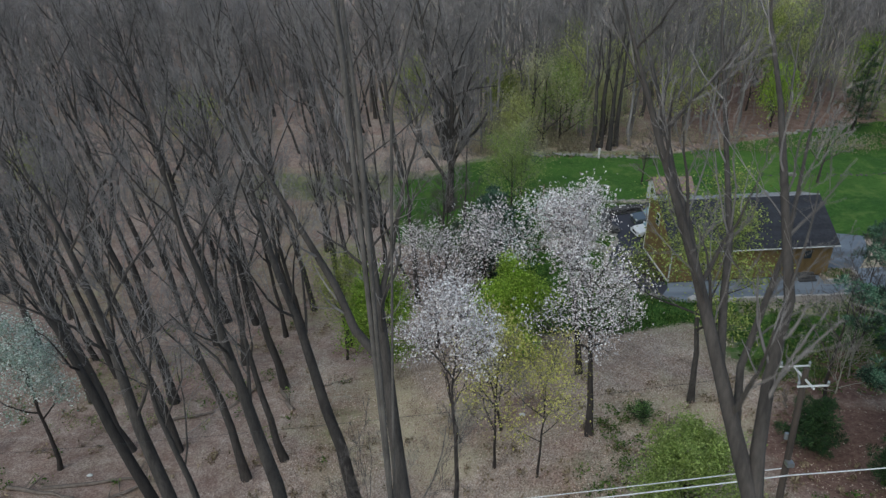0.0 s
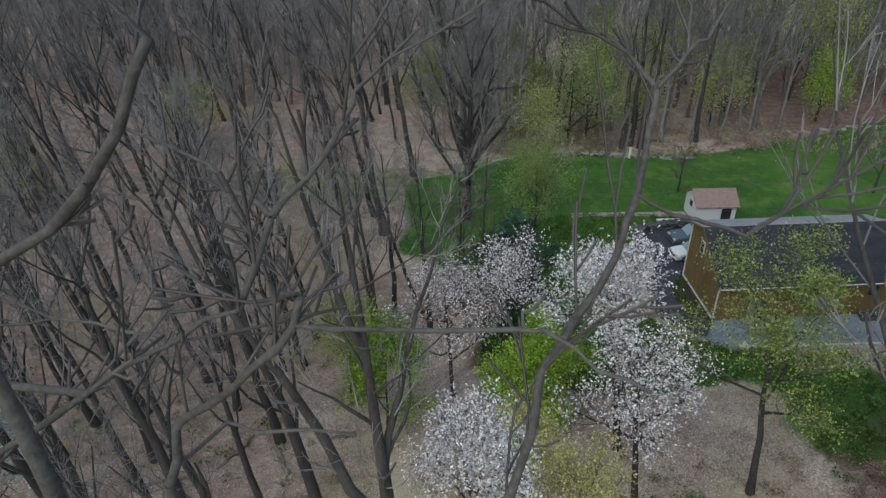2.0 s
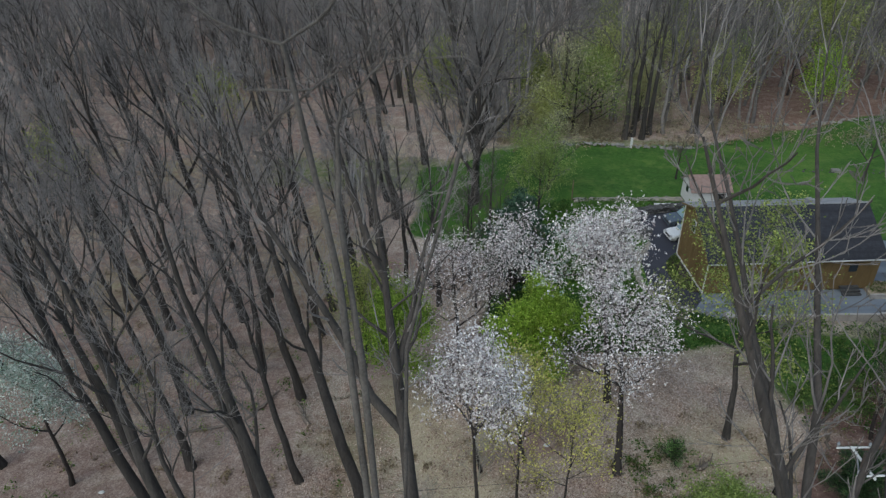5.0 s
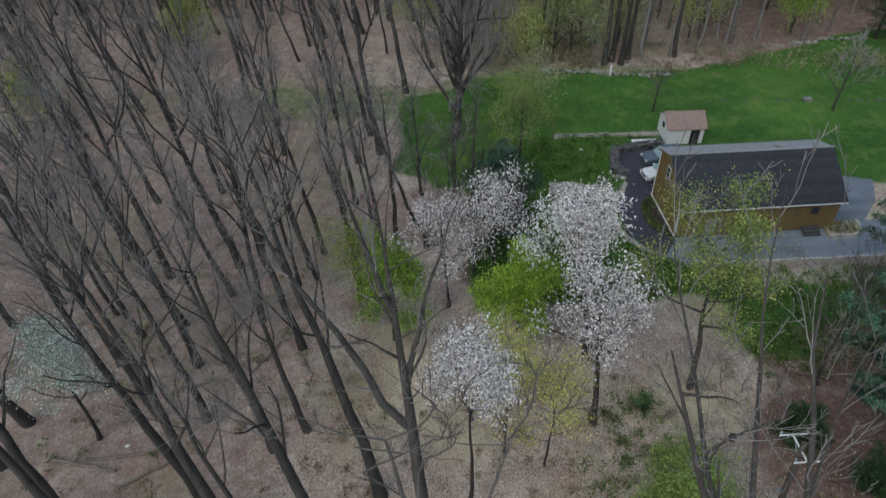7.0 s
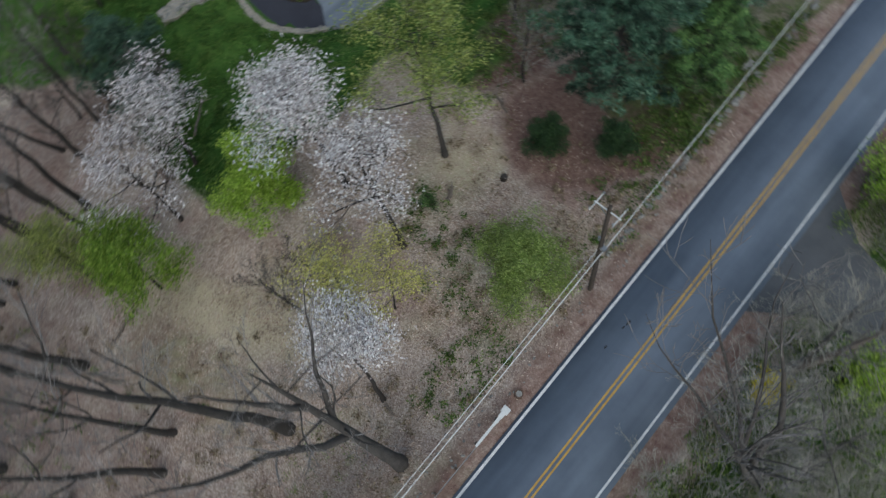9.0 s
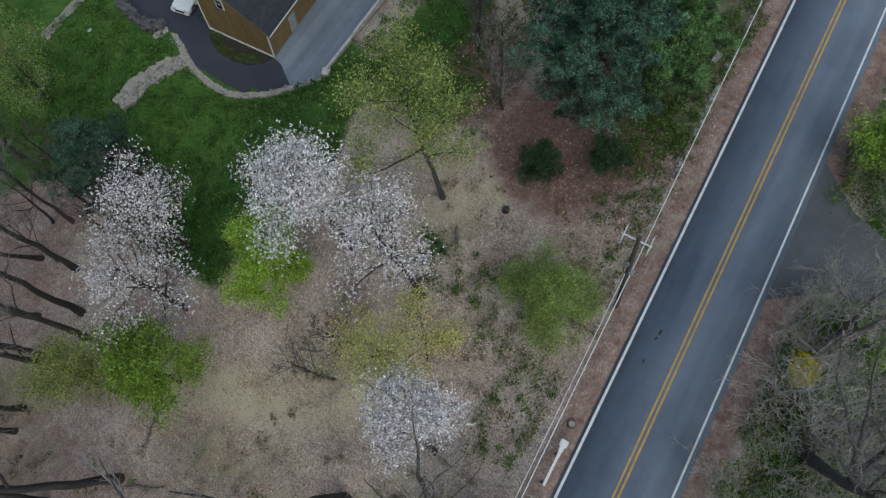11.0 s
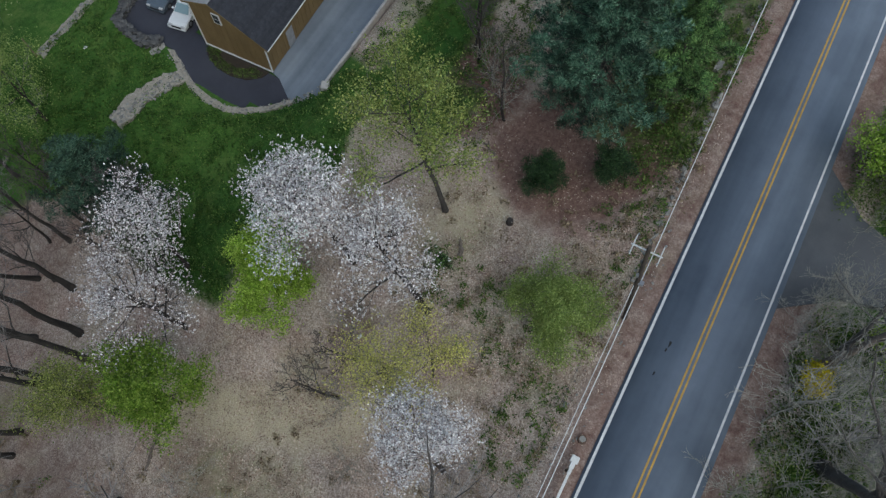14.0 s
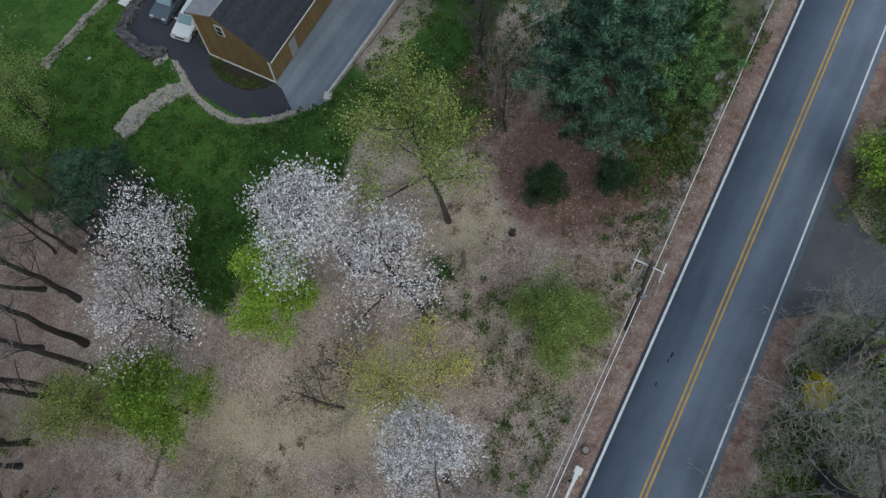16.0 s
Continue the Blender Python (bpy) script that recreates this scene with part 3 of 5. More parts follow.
def build_bare_trees():
    # the trees that stand nearest the flight: base, height, radius, lean
    near = [
        ((-5.2, 31.0), 30, 0.46, (-0.24, 0.18), 12), ((-6.9, 23.2), 27, 0.45, (-0.21, 0.11), 13),
        ((-13.5, 27.4), 30, 0.48, (-0.19, 0.06), 14), ((-11.2, 37.0), 20, 0.3, (-0.18, 0.12), 15), ((-13.5, 35.3), 25, 0.34, (-0.17, 0.02), 16),
        ((-17.8, 31.4), 29, 0.42, (-0.18, 0.05), 17), ((-25.6, 29.4), 26, 0.5, (-0.2, 0.03), 18), ((-11.5, 25.7), 22, 0.26, (-0.2, 0.06), 19),
        ((-19.2, 38.2), 24, 0.34, (-0.18, 0.08), 20),
        ((-29.4, 28.2), 27, 0.3, (-0.16, 0.0), 23), ((17.9, 10.2), 12, 0.36, (0.25, -0.15), 24), ((21.5, 6.0), 16, 0.24, (0.0, 0.06), 25), ((-21.5, 44), 27, 0.4, (-0.16, 0.03), 27), ((-33, 34), 29, 0.42, (-0.15, 0.0), 29), ((-22.0, 25.5), 28, 0.4, (-0.18, 0.02), 30), ((-8.8, 54.2), 20, 0.34, (-0.12, 0.05), 56), ((-9.6, 58.2), 22, 0.3, (-0.1, 0.02), 57), ((-7.4, 61.5), 19, 0.3, (-0.1, 0.05), 58), ((-2.6, 61.1), 20, 0.3, (-0.06, 0.05), 32), ((-5.2, 58.4), 22, 0.34, (-0.05, 0.04), 33), ((-6.6, 56.4), 21, 0.32, (-0.1, 0.06), 34),
        ((21.4, 95.6), 20, 0.42, (0, 0), 37), ((22.6, 97.0), 22, 0.45, (0, 0), 38), ((23.7, 95.8), 21, 0.4, (0.02, 0), 39), ((25.2, 98.0), 22, 0.4, (0.02, 0), 46), ((32.0, 99.0), 21, 0.36, (0, 0), 47), ((13.0, 99.5), 20, 0.36, (0, 0), 48), ((0.4, 63.6), 15, 0.2, (-0.05, 0.1), 35), ((2.5, 71.0), 14, 0.18, (0, 0), 36),
    ]
    for (x, y), H, r, lean, seed in near:
        south = y < 12
        sk = Skeleton(seed, H, r * 0.9, 0.45 if south else 0.4, 8 if south else 9, lean, 60, 0.26 if south else 0.26, (4, 4, 3) if south else (5, 4, 3) if y < 40 else (5, 5, 3), 0.014, fine=1.2, stout=0.38)
        # south trees borrow the pale shrub twigs: sky light on their crowns, painted
        tree("bare_tree", sk, on_ground(x, y), "large bare tree with dark grey bark near the road", group="bare trees near the road", twig=M_PALE_TWIG if south and H < 25 else None, bark=M_DEADWOOD if south and H < 25 else None)
    # woodland: a few shapes, many stands
    shapes = []
    for i in range(7):
        H = (24, 27, 22, 29, 25, 20, 26)[i]
        sk = Skeleton(40 + i, H, 0.25 + 0.035 * (i % 4), 0.38, 9, (0.02 * (i - 3), 0.015 * ((i * 2) % 5 - 2)), 64, 0.27, (6, 4, 3), 0.014, fine=1.7, segs=(4, 3, 2, 1), sides=(5, 3, 3, 3))
        shapes.append(sk)
    spots = [(-13.5, 57), (-13.3, 61.2), (-21.2, 54.2), (-21.7, 59.2), (-14.6, 58.9), (-10.8, 69.8), (-18.6, 58.6), (-15.2, 56.2), (-24, 49), (-28, 44), (-33, 38), (-31, 51)]
    rng = random.Random(17)
    tries = 0
    while len(spots) < 150 and tries < 6000:
        tries += 1
        x, y = rng.uniform(-85, 4), rng.uniform(36, 125)
        edge = -9 - 0.06 * (y - 40) if y < 62 else 0
        if x > edge and not (y > 96):
            continue
        if x > -20 and y < 46:
            continue
        if any((x - a) ** 2 + (y - b) ** 2 < 12 for a, b in spots) or (lawn_share(x, y) > 0.4 and rng.random() < 0.6):
            continue
        spots.append((x, y))
    first = {}
    for i, (x, y) in enumerate(spots):
        k = i % 7
        tilt = pose(*on_ground(x, y), rng.uniform(-6, 2), rng.gauss(-9, 3.5), 0)
        m = tilt @ pose(0, 0, 0, 0, 0, rng.uniform(0, 360)) @ Matrix.Scale(rng.uniform(0.8, 1.12), 4)
        if k in first:
            copy_thing(first[k], m)
        else:
            first[k] = tree("bare_tree", shapes[k], (0, 0, 0), BARE, group="bare trees of the wood")
            first[k].matrix_world = m
    return shapes



# pale patches are lichen and also painted highlights on the dark limbs
M_LICHEN = mat_grain("lichen_highlight_bark", (0.018, 0.016, 0.014), (0.18, 0.163, 0.148), 5, 0.9, bumpy=0.5, coarse=1.2)


def overhanging_tree():
    """The thin crooked top of a roadside tree that reaches up to the flight's height."""
    sk = Skeleton(31, 22, 0.16, 0.5, 8, (0.0, 0.0), 60, 0.2, (5, 4, 3), 0.006, fine=0.8)
    rng = sk.rng
    base = Vector(on_ground(-1.2, 9.8))
    local = lambda p: np.array(Vector(p) - base)

    def limb(points, r0, r1, twigs=1):
        run = [local(p) for p in points]
        fine = [run[0]]
        for a, b in zip(run, run[1:]):
            fine += [a + (b - a) * 0.5 + rng.normal(0, 0.009, 3), b]
        fine = np.array(fine)
        rad = np.linspace(r0, r1, len(fine)) * rng.uniform(0.85, 1.2, len(fine))
        sk.wood.add(fine, rad, 7)
        for a, b in zip(fine[1:], fine[2:]):
            for _ in range(twigs):
                if rng.uniform() < 0.55:
                    d = unit(turned(rng, unit(b - a), rng.uniform(0.6, 1.0)) + np.array([0, 0.35, 0.1]))
                    sk.branch(a, d, rng.uniform(0.15, 0.6), 0.006, 3)

    stem = tuple(sk.trunk[-2] + np.array(base))
    limb([stem, (-1.3, 10.5, 25.5), (-1.5, 10.9, 27.4), (-1.45, 10.94, 28.27)], 0.05, 0.022, 0)
    limb([(-1.5, 10.9, 27.4), (-2.0, 11.0, 27.8), (-2.3, 11.03, 28.1), (-2.05, 10.99, 28.37), (-1.66, 10.99, 28.66), (-1.34, 11.01, 28.86), (-1.12, 11.02, 28.98), (-1.02, 11.17, 29.23)], 0.02, 0.011)
    limb([(-1.02, 11.17, 29.23), (-0.91, 11.24, 29.33), (-0.81, 11.38, 29.46), (-0.78, 11.48, 29.53), (-0.58, 11.69, 29.68)], 0.011, 0.006)
    limb([(-1.45, 10.94, 28.27), (-1.39, 10.97, 28.52), (-1.24, 10.94, 28.66), (-1.08, 10.93, 28.82), (-0.94, 10.96, 28.96), (-0.92, 11.01, 29.05), (-1.0, 11.0, 29.03), (-1.07, 11.03, 28.99)], 0.018, 0.011)
    limb([(-0.93, 10.96, 28.97), (-0.72, 10.92, 28.99), (-0.26, 10.89, 29.02), (-0.19, 10.89, 29.02), (-0.04, 10.79, 28.95), (0.11, 10.76, 28.9)], 0.009, 0.006, 0)
    limb([stem, (-1.5, 10.6, 26.6), (-1.75, 10.8, 28.2), (-1.90, 10.90, 29.12)], 0.045, 0.022, 0)
    limb([(-1.90, 10.90, 29.12), (-1.55, 10.90, 29.33), (-1.30, 10.92, 29.62), (-1.19, 10.95, 29.84), (-1.37, 11.00, 29.96), (-1.36, 11.10, 30.23)], 0.02, 0.008)
    limb([(-1.90, 10.90, 29.12), (-2.09, 10.90, 29.17), (-2.32, 10.88, 29.26), (-2.53, 10.85, 29.38), (-3.03, 10.85, 29.73)], 0.019, 0.008)
    limb([(-0.25, 10.89, 29.02), (-0.22, 10.92, 29.07), (-0.18, 10.98, 29.08)], 0.006, 0.004, 0)
    limb([(-1.66, 10.99, 28.66), (-1.52, 11.29, 28.66), (-1.82, 11.39, 28.64), (-2.24, 11.58, 28.59)], 0.009, 0.005)
    limb([(-1.66, 10.99, 28.65), (-1.9, 11.07, 28.6), (-2.4, 11.15, 28.58)], 0.016, 0.012)
    limb([(-1.42, 10.95, 28.35), (-1.28, 11.13, 28.39), (-1.15, 11.04, 28.43), (-0.78, 10.97, 28.5)], 0.009, 0.006, 0)
    limb([(-1.02, 11.17, 29.23), (-1.16, 11.3, 29.25), (-1.32, 11.53, 29.24), (-1.74, 11.87, 29.23), (-2.03, 12.11, 29.26)], 0.011, 0.005)
    limb([stem, (-0.8, 10.7, 25.6), (-0.26, 11.17, 27.66), (-0.18, 11.26, 27.99), (-0.13, 11.28, 28.22), (-0.11, 11.36, 28.45), (0.02, 11.44, 28.66), (0.16, 11.52, 28.89), (0.22, 11.59, 29.1), (0.26, 11.72, 29.31), (0.29, 11.8, 29.44)], 0.024, 0.012)
    limb([(0.29, 11.8, 29.44), (0.18, 11.86, 29.55), (0.1, 11.9, 29.61), (0.07, 11.98, 29.75)], 0.01, 0.006)
    limb([(0.29, 11.8, 29.44), (0.42, 11.92, 29.54), (0.49, 11.94, 29.58), (0.72, 12.25, 29.79)], 0.01, 0.005)
    limb([(0.22, 11.59, 29.11), (0.32, 11.47, 29.09), (0.42, 11.41, 29.09), (0.56, 11.39, 29.05), (0.68, 11.43, 29.12), (0.79, 11.42, 29.19), (1.01, 11.44, 29.22)], 0.009, 0.005)
    tree("bare_tree", sk, base, "thin-topped bare tree with grey lichened twigs above the road", bark=M_LICHEN, twig=M_CHERRY_TWIG, group="bare trees near the road")


def forked_tree(seed, at, H, r, lean, stems, label, clear, twig, spread=0.17):
    """A tall bare tree whose trunk parts into several stems. stems: height of the fork, slope east and north, rise, radius."""
    base = Vector(on_ground(*at))
    sk = Skeleton(seed, H, r, clear, 9, lean, 56, spread, (4, 3, 2), 0.004, fine=1.0, stout=0.34)
    rng = sk.rng
    for fork, east, north, rise, r0 in stems:
        f = fork / (sk.trunk[-1][2] + 0.25)
        k = min(9, int(f * 10))
        start = sk.trunk[k] + (sk.trunk[k + 1] - sk.trunk[k]) * (f * 10 - k)
        hs = np.linspace(0, 1, 8)
        pts = start + np.outer(hs * rise, (east, north, 1.0)) + np.cumsum(rng.normal(0, 0.012 * rise, (8, 3)), 0) * (hs[:, None] > 0)
        rad = r0 * (1 - 0.93 * hs)
        sk.wood.add(pts, rad, 8)
        for p, q, w in zip(pts[1:], pts[2:], rad[1:]):
            for _ in range(2):
                sk.branch(p + (q - p) * rng.uniform(0, 1), turned(rng, unit(q - p), rng.uniform(0.4, 0.8)), rng.uniform(1.0, 2.8), max(0.014, w * 0.32), 2)
    tree("bare_tree", sk, base, label, group="bare trees near the road", twig=twig)


build_bare_trees()
forked_tree(21, (12.9, 7.1), 29.5, 0.44, (-0.345, 0.27), [(16.2, -0.04, 0.35, 12.5, 0.19), (19.5, 0.1, 0.62, 9.0, 0.1), (21.5, -0.2, 0.75, 7.0, 0.08), (18.0, 0.3, 0.45, 8.5, 0.1)], "tall leaning bare tree with forked dark trunk", 0.68, M_EDGE_TWIG, 0.14)
forked_tree(11, (-1.45, 23.1), 27, 0.45, (-0.09, 0.12), [(15.0, 0.24, 0.24, 9.5, 0.15), (12.5, -0.42, 0.1, 13.5, 0.22), (19.5, -0.3, 0.12, 8.5, 0.16)], "large bare tree with several rising stems", 0.55, None, 0.2)
overhanging_tree()


def far_woods():
    """The distant woods in one mesh: thin trees past the lawns."""
    heaps = {"edge": [[], [], 0], "back": [[], [], 0]}
    rng = np.random.default_rng(77)
    lib = []
    for i in range(8):
        back = i >= 4
        sk = Skeleton(90 + i, 20 + 2 * (i % 4), 0.24, 0.3, 8, (0, 0), 62, 0.27, (4, 2) if back else (5, 4), 0.014, fine=5.0 if back else 3.0, segs=(3, 2, 1), sides=(4, 3, 3))
        lib.append((np.concatenate(sk.wood.v + sk.twigs.v), np.concatenate(sk.wood.f + [q + sk.wood.n for q in sk.twigs.f])))

    def put(v, f, x, y, a, s):
        heap = heaps["edge" if y < 130 and -85 < x < 90 else "back"]
        rot = np.array([[math.cos(a), -math.sin(a), 0], [math.sin(a), math.cos(a), 0], [0, 0, 1]])
        bent = v @ rot.T * s
        bent[:, :2] += np.outer(bent[:, 2], rng.normal(0, 0.035, 2)) + np.outer(np.sin(bent[:, 2] * 0.35 + a), rng.normal(0, 0.3, 2))
        heap[0].append(bent + (x, y, height(x, y)))
        heap[1].append(f + heap[2])
        heap[2] += len(v)

    count = 0
    while count < 1120:
        near = count < 620
        y = 98 + 67 * rng.uniform() ** 1.5 if near else rng.uniform(160, 290)
        x = rng.uniform(-0.72, 0.72) * y + 6
        if near and x < 0 and y < 122 and x > -85 or lawn_share(x, y) > 0.3 or (y < 122 and 4 < x < 75 and rng.random() < 0.72):
            continue
        put(*lib[count % 4 + (0 if near else 4)], x, y, rng.uniform(0, 6.28), rng.uniform(0.75, 1.2))
        count += 1
    for (x0, x1, y0, y1, k, seed) in ((60, 130, 20, 96, 90, 3), (-190, -86, 20, 110, 90, 4), (44, 62, 28, 52, 12, 5), (60, 110, 78, 98, 40, 6)):
        r2 = np.random.default_rng(seed)
        for i in range(k):
            x, y = r2.uniform(x0, x1), r2.uniform(y0, y1)
            if abs(y - road_y(x)) < 8 or lawn_share(x, y) > 0.3:
                continue
            put(*lib[4 + i % 4], x, y, r2.uniform(0, 6.28), r2.uniform(0.8, 1.15))
    # same bare trees in two tones: the back ones carry painted haze
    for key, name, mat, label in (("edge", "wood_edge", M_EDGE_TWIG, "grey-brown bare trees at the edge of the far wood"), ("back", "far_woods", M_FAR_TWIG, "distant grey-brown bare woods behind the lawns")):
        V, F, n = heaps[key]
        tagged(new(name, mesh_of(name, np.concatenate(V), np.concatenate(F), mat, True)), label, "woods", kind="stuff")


far_woods()


M_STRAW_HAZE = mat_leaf("pale_beige_buds", [(0, (0.33, 0.33, 0.16)), (1, (0.64, 0.63, 0.37))], 0.4)


def leafy(name, seed, at, H, r0, label, mat, per, spreadr, size, leafname="foliage", clear=0.25, limbs=10, rise=48, spread=0.34, kids=(5, 4, 2), lean=(0, 0), bark=None, min_lev=2, category="tree", flat=0.35, extra=None, up=0.16, twig=None, clump=0, tight=0.1):
    sk = Skeleton(seed, H, r0, clear, limbs, lean, rise, spread, kids, 0.012, up=up)
    tips = [p for p, l in sk.tips if l >= min_lev]
    me = leaf_mesh(leafname, seed, tips, per, spreadr, size, mat, flat, clump=clump, tight=tight)
    more = [(leafname, me, "")]
    if extra:
        emat, eper, etest, elab = extra
        pts = [p for p in tips if etest(p)]
        more.append((leafname, leaf_mesh(leafname, seed + 1, pts, eper, spreadr, size, emat, flat, clump=clump, tight=tight), elab))
    return tree(name, sk, on_ground(*at), label, category, more, bark or M_DARK_BARK, twig)


# blossom trees
leafy("blossom_tree", 201, (9.2, 33.7), 11.2, 0.24, "pear tree in full white blossom with forked dark trunk", M_BLOSSOM, 5, 0.42, (0.08, 0.18), "blossom", 0.5, 15, 32, 0.36, (6, 4, 3), (-0.02, 0.40), clump=3, tight=0.05, twig=M_CHERRY_TWIG, up=0.09)
leafy("blossom_tree", 205, (9.7, 40.3), 13.2, 0.24, "tall pear tree in white blossom greening at the top", M_BLOSSOM, 7, 0.46, (0.08, 0.18), "blossom", 0.6, 15, 28, 0.33, (6, 4, 3), (-0.13, 0.12), clump=3, tight=0.05, twig=M_CHERRY_TWIG, up=0.09,
      extra=(M_BLOSSOM_GREEN, 4, lambda p: p[0] < -3.2, "greenish opening blossom"))
leafy("blossom_tree", 202, (-0.4, 49.8), 10.8, 0.2, "broad cherry tree in pinkish white blossom beside green shrubs", M_BLOSSOM_PINK, 5, 0.42, (0.08, 0.18), "blossom", 0.3, 14, 30, 0.44, (6, 4, 3), (-0.09, 0.15), clump=3, tight=0.05, twig=M_CHERRY_TWIG, up=0.1)
leafy("blossom_tree", 206, (3.4, 52.4), 10.8, 0.18, "upright cherry tree in white blossom against a spruce", M_BLOSSOM, 5, 0.4, (0.08, 0.18), "blossom", 0.4, 12, 36, 0.36, (6, 4, 3), (0.04, 0.1), clump=3, tight=0.05, twig=M_CHERRY_TWIG, up=0.1)
leafy("blossom_tree", 203, (0.7, 27.2), 16.2, 0.17, "slender cherry tree with round head of white blossom", M_BLOSSOM, 4, 0.38, (0.07, 0.17), "blossom", 0.71, 12, 36, 0.23, (6, 4, 3), (0.0, 0.08), clump=2, tight=0.06, twig=M_CHERRY_TWIG)
leafy("blossom_tree", 204, (-27.0, 36.5), 12.0, 0.17, "thinly flowering pale green and white tree in the wood", M_BLOSSOM_GREEN, 8, 0.4, (0.08, 0.2), "blossom", 0.4, 10, 42, 0.3, (5, 4, 2), twig=M_PALE_TWIG)
# trees and bushes in young leaf
leafy("leafing_tree", 221, (7.6, 71.5), 10, 0.14, "small tree with sparse yellow-green leaves at the lawn's edge", M_SOFT_GREEN, 13, 0.6, (0.07, 0.16), clear=0.25, limbs=11, rise=42, spread=0.42, kids=(5, 4, 2), clump=3)
leafy("leafing_tree", 222, (9.5, 79.5), 9, 0.14, "small tree with sparse yellow-green leaves on the lawn", M_STRAW_HAZE, 5, 0.6, (0.08, 0.18), clear=0.25, limbs=11, rise=42, spread=0.42, kids=(5, 4, 2), clump=3)
leafy("leafing_tree", 211, (5.1, 44.2), 7.3, 0.14, "small tree covered in bright lime green spring leaves", M_LIME, 20, 0.34, (0.09, 0.2), clump=5, tight=0.16, clear=0.16, limbs=13, rise=40, spread=0.44, kids=(6, 4, 2))
leafy("leafing_tree", 212, (16.5, 36.7), 13.6, 0.22, "oak tree with sparse yellow-green young leaves", M_OLIVE, 4, 0.46, (0.1, 0.22), clump=2, tight=0.12, clear=0.4, limbs=13, rise=34, spread=0.38, kids=(6, 4, 2), bark=M_BARK, lean=(-0.02, 0.28), extra=(M_SOFT_GREEN, 3, lambda p: True, "soft green young leaves"))
leafy("leafing_tree", 213, (-5.2, 46.9), 9.0, 0.12, "small tree with fresh green leaves under the blossom", M_MOSSY, 13, 0.4, (0.11, 0.23), clump=4, tight=0.16, clear=0.25, limbs=12, rise=40, spread=0.48, kids=(5, 4, 2))
leafy("leafing_tree", 214, (-8.6, 51.0), 9.5, 0.12, "thin small tree with pale yellow-green leaves", M_OLIVE, 8, 0.55, (0.07, 0.17), clear=0.3, limbs=11, rise=40, spread=0.45, kids=(6, 4, 2))
leafy("leafing_tree", 215, (3.2, 32.9), 11.5, 0.1, "thin tree hazed with pale yellow flowers behind the cherry", M_YELLOW, 3, 0.5, (0.08, 0.17), "blossom", clear=0.3, limbs=12, rise=42, spread=0.36, kids=(6, 4, 2))
leafy("leafing_tree", 216, (5.6, 31.0), 9.5, 0.08, "thin tree coming into yellow-green leaf", M_YELLOW, 3, 0.4, (0.08, 0.17), clear=0.3, limbs=10, rise=44, spread=0.36, kids=(5, 4, 2))
leafy("leafing_shrub", 217, (12.4, 26.0), 4.8, 0.09, "round shrub hazed with fine fresh green leaves", M_SOFT_GREEN, 10, 0.3, (0.07, 0.17), clump=2, tight=0.1, clear=0.03, limbs=24, rise=34, spread=0.58, kids=(6, 4, 2), category="shrub", min_lev=2)
leafy("leafing_tree", 218, (14.5, 98.0), 12, 0.18, "yellow-green willow-like tree at the lawn's edge", M_STRAW_HAZE, 9, 0.8, (0.14, 0.3), clear=0.1, limbs=12, kids=(5, 3), min_lev=2, rise=40, spread=0.5)
for i, (x, y, h, m) in enumerate(((48, 122, 22, M_HAZE), (56, 118, 17, M_HAZE), (63, 130, 18, M_HAZE), (17, 99, 11, M_SOFT_GREEN), (28, 112, 12, M_HAZE), (11, 98, 6, M_HAZE), (40, 112, 10, M_SOFT_GREEN), (72, 104, 14, M_HAZE), (8, 110, 11, M_HAZE), (13, 106, 9, M_STRAW_HAZE), (20, 108, 12, M_HAZE), (25, 104, 8, M_STRAW_HAZE), (36, 106, 10, M_HAZE), (9, 100, 5, M_STRAW_HAZE), (66, 98, 9, M_SOFT_GREEN), (52, 118, 16, M_OLIVE), (33, 120, 14, M_OLIVE), (58, 122, 15, M_MOSSY), (21, 117, 13, M_OLIVE), (9, 103, 9, M_OLIVE), (70, 116, 12, M_MOSSY), (-4, 108, 12, M_OLIVE), (-38, 104, 9, M_OLIVE), (-52, 84, 8, M_OLIVE), (52, 108, 9, M_LIME))):
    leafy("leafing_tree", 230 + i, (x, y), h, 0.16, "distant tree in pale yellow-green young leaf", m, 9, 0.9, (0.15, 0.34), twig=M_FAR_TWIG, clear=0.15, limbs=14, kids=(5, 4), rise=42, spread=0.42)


def puff_mesh(name, seed, centres, radii, per, mat):
    """Rounded tufts of needles: short sprays that stand out from each tuft's middle."""
    rng = np.random.default_rng(seed)
    c = np.repeat(np.asarray(centres, float), per, 0)
    r = np.repeat(np.asarray(radii, float), per)[:, None]
    n = len(c)
    d = rng.normal(size=(n, 3))
    d[:, 2] = np.abs(d[:, 2]) * 0.8 - 0.25
    d /= np.linalg.norm(d, axis=1, keepdims=True)
    g = d + rng.normal(0, 0.28, (n, 3))
    g /= np.linalg.norm(g, axis=1, keepdims=True)
    w = np.cross(g, rng.normal(size=(n, 3)))
    w /= np.linalg.norm(w, axis=1, keepdims=True) + 1e-9
    p = c + d * r * rng.uniform(0.1, 0.62, (n, 1)) * (1, 1, 0.8)
    L = r * rng.uniform(0.3, 0.52, (n, 1))
    k = r * rng.uniform(0.024, 0.042, (n, 1))
    V = np.stack([p, p + g * L * 0.55 + w * k, p + g * L, p + g * L * 0.55 - w * k], 1).reshape(-1, 3)
    return mesh_of(name, V, np.arange(n * 4, dtype=np.int32).reshape(-1, 4), mat)


